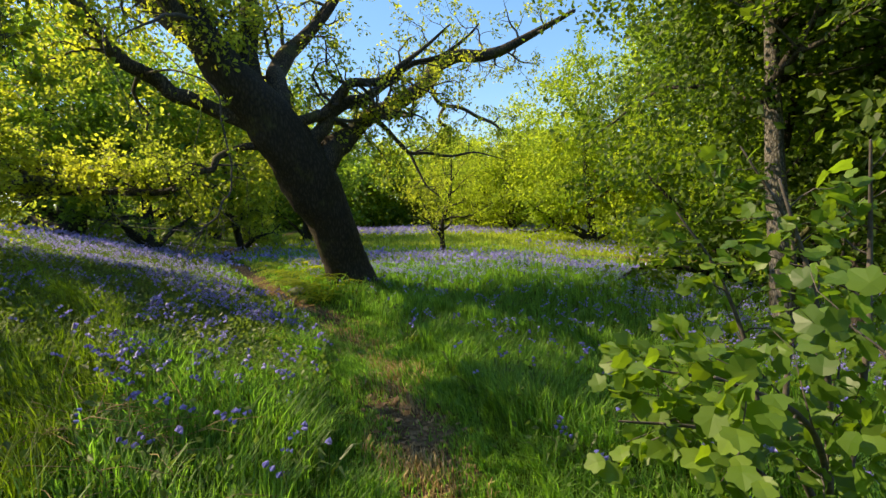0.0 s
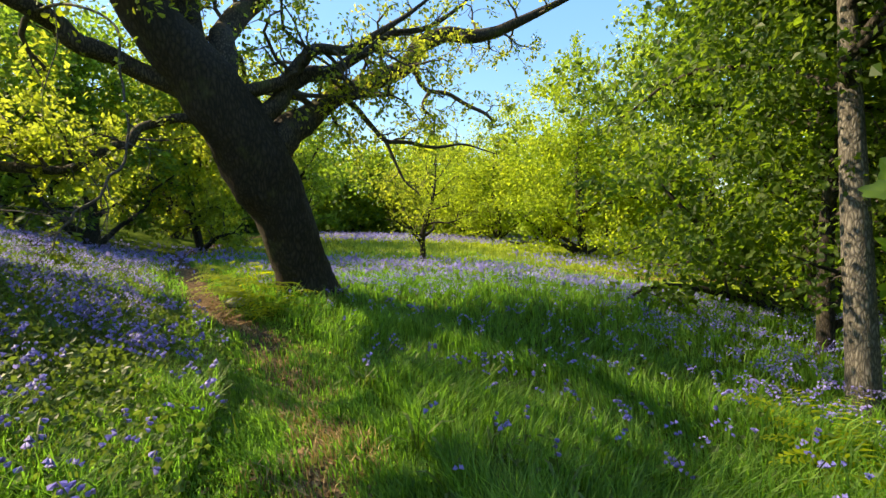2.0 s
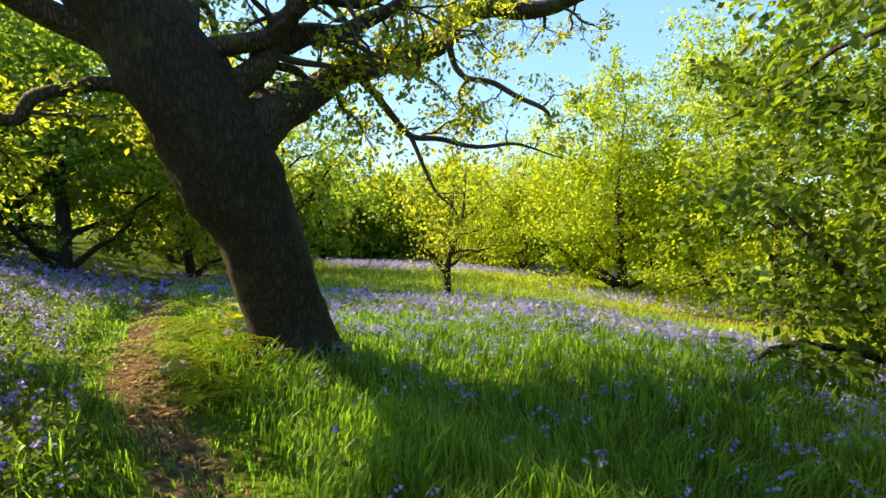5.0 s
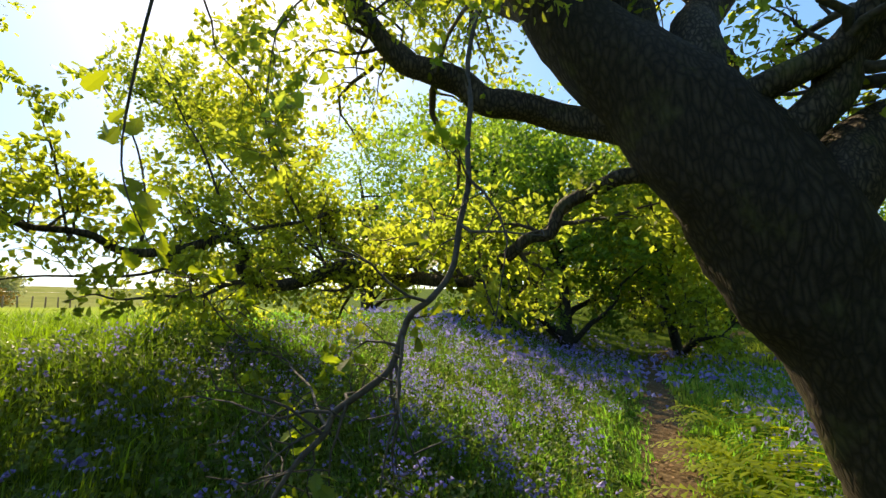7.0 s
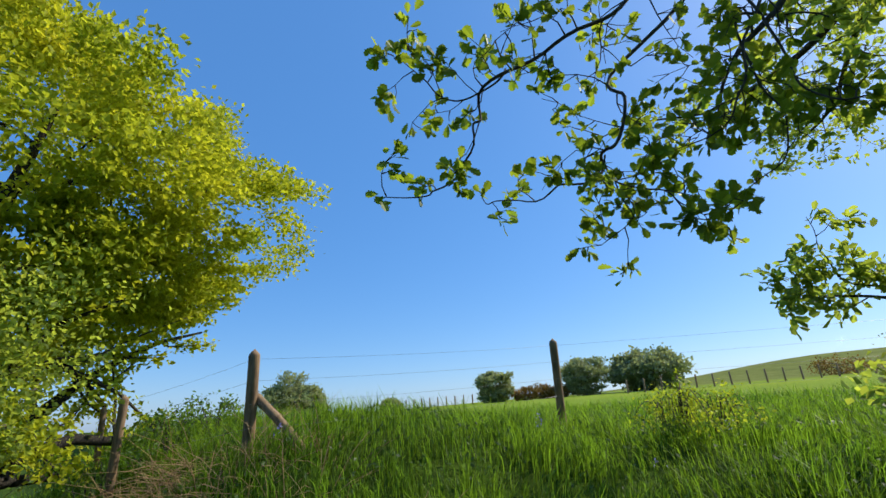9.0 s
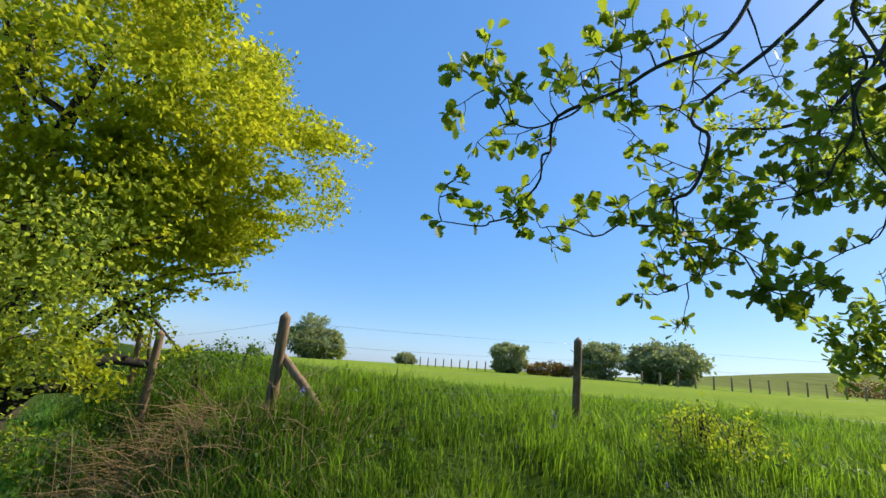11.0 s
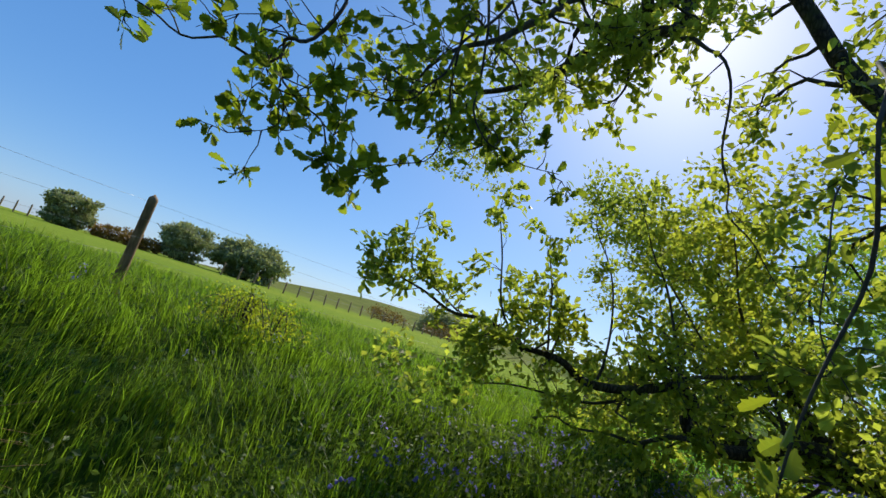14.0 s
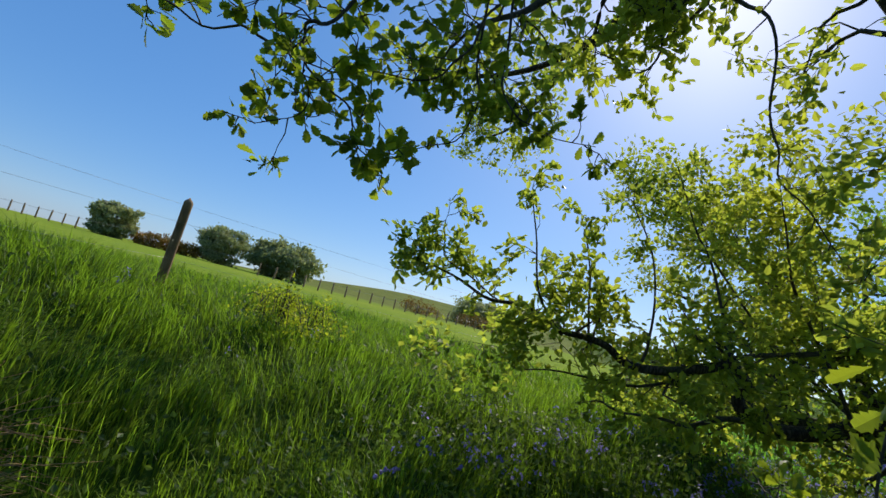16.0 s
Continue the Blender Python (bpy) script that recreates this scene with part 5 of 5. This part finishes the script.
for k, (x, y, r, h) in enumerate([(-1.5, -3.6, 0.9, 0.8), (-2.9, -4.1, 0.8, 0.7), (-3.6, -4.6, 0.8, 0.6), (-2.0, -5.2, 1.0, 0.9)]):
    bramble(x, y, r, h, 600 + k, M_SYC, "dark green bramble tangle below the fence")
for k, (x, y) in enumerate([(-7.6, 1.5), (-7.2, 1.9), (-7.9, 2.0)]):
    bramble(x, y, 0.4, 0.55, 620 + k, M_WEED, "yellow-green leafy weed standing in the bank grass", 0.045, 600)


def stalks(name, label, x, y, r, n, length, seed, flat):
    g = np.random.default_rng(seed)
    lines = []
    for k in range(n):
        a, d = g.random() * 6.28, r * math.sqrt(g.random())
        o = np.array([x + d * math.cos(a), y + d * math.sin(a), 0.0])
        o[2] = float(ground(o[0], o[1])) + 0.02 + 0.1 * g.random() * flat * (1 - 0.5 * d / r)
        w = unit(np.array([g.normal(), g.normal(), (0.25 if flat else 1.2) * abs(g.normal())]))
        L = length * (0.5 + g.random())
        lines.append(np.column_stack([np.array([o, o + w * L * 0.5 + [0, 0, 0.03], o + w * L + [0, 0, -0.08 * L]]), np.array([0.0032, 0.0028, 0.0012])]))
    tagged(new(name, tube_mesh(name, lines, 4, M_STRAW)), label, "dead grass", kind="stuff")


stalks("dead_grass", "heap of pale brown dead grass stems on the bank", -3.54, 2.1, 0.42, 520, 0.5, 700, 3)
stalks("dry_stalks", "thin dry grey-brown stalks among the brambles", -1.7, -1.2, 1.1, 160, 0.5, 701, 0)
stalks("dry_stalks", "tall pale dry stalks standing among the brambles", -1.9, -2.7, 0.9, 70, 0.9, 703, 0)
stalks("dead_grass", "flattened heap of pale brown dead stems below the brambles", -2.15, -1.9, 0.75, 420, 0.65, 704, 4)
stalks("dry_stalks", "thin dry brown stalks standing in the bank grass", -2.7, 0.2, 1.0, 170, 0.55, 705, 0)
stalks("dry_stalks", "thin dry brown stalks standing in the bank grass", -2.9, -0.6, 0.9, 130, 0.6, 706, 0)
stalks("dead_bracken", "flattened dead bracken stems in the grass beside the path", -2.0, 2.3, 0.8, 150, 0.4, 702, 1)

# ---- single bluebells beside the way ----
(bv, bt), (sv, stt) = BELLS[0]
bell = tagged(new("bluebell"), "violet-blue bluebell with an arching stem of nodding flowers", "flower", "bluebells beside the path")
stem_line = spline([(0, 0, -0.02, 0.0032), (0.01, 0, 0.14, 0.003), (0.035, 0.005, 0.24, 0.0024), (0.085, 0.01, 0.275, 0.0014)], 3)
stem = piece("stem", tube_mesh("stem", [stem_line], 6, M_STEM), bell)
for k in range(8):
    piece("flower", mesh_of("flower", bv[9 * k:9 * k + 9], bt[12 * k:12 * k + 12] - 9 * k, None, M_BLUE), stem, "violet-blue nodding bell")
for k in range(4):
    a = k * 1.7 + 0.4
    blade = np.array([(0, 0, 0), (0.05, 0.007, 0.10), (0.12, 0.008, 0.15), (0.2, 0, 0.13), (0.12, -0.008, 0.15), (0.05, -0.007, 0.10)])
    turned = np.column_stack([blade[:, 0] * math.cos(a) - blade[:, 1] * math.sin(a), blade[:, 0] * math.sin(a) + blade[:, 1] * math.cos(a), blade[:, 2]])
    piece("leaf", mesh_of("leaf", turned, [(0, 1, 5), (2, 3, 4)], [(1, 2, 4, 5)], M_STEM), bell)
bell.matrix_basis = pose(-1.0, 2.6, float(ground(-1.0, 2.6)))
g = np.random.default_rng(800)
for k in range(70):
    y = g.uniform(0.9, 7.5)
    side = g.choice([-1, 1], p=[0.4, 0.6])
    x = float(np.interp(y, PATH_Y, PATH_X)) - side * g.uniform(0.55, 2.2)
    if k % 3 == 0:
        cx, cy = x, y
    elif g.random() < 0.7:
        x, y = cx + g.normal(0, 0.09), cy + g.normal(0, 0.09)
    copy_thing(bell, pose(x, y, float(ground(x, y)), g.normal(0, 5), g.normal(0, 5), g.uniform(0, 360)) @ Matrix.Scale(g.uniform(1.0, 1.35), 4))
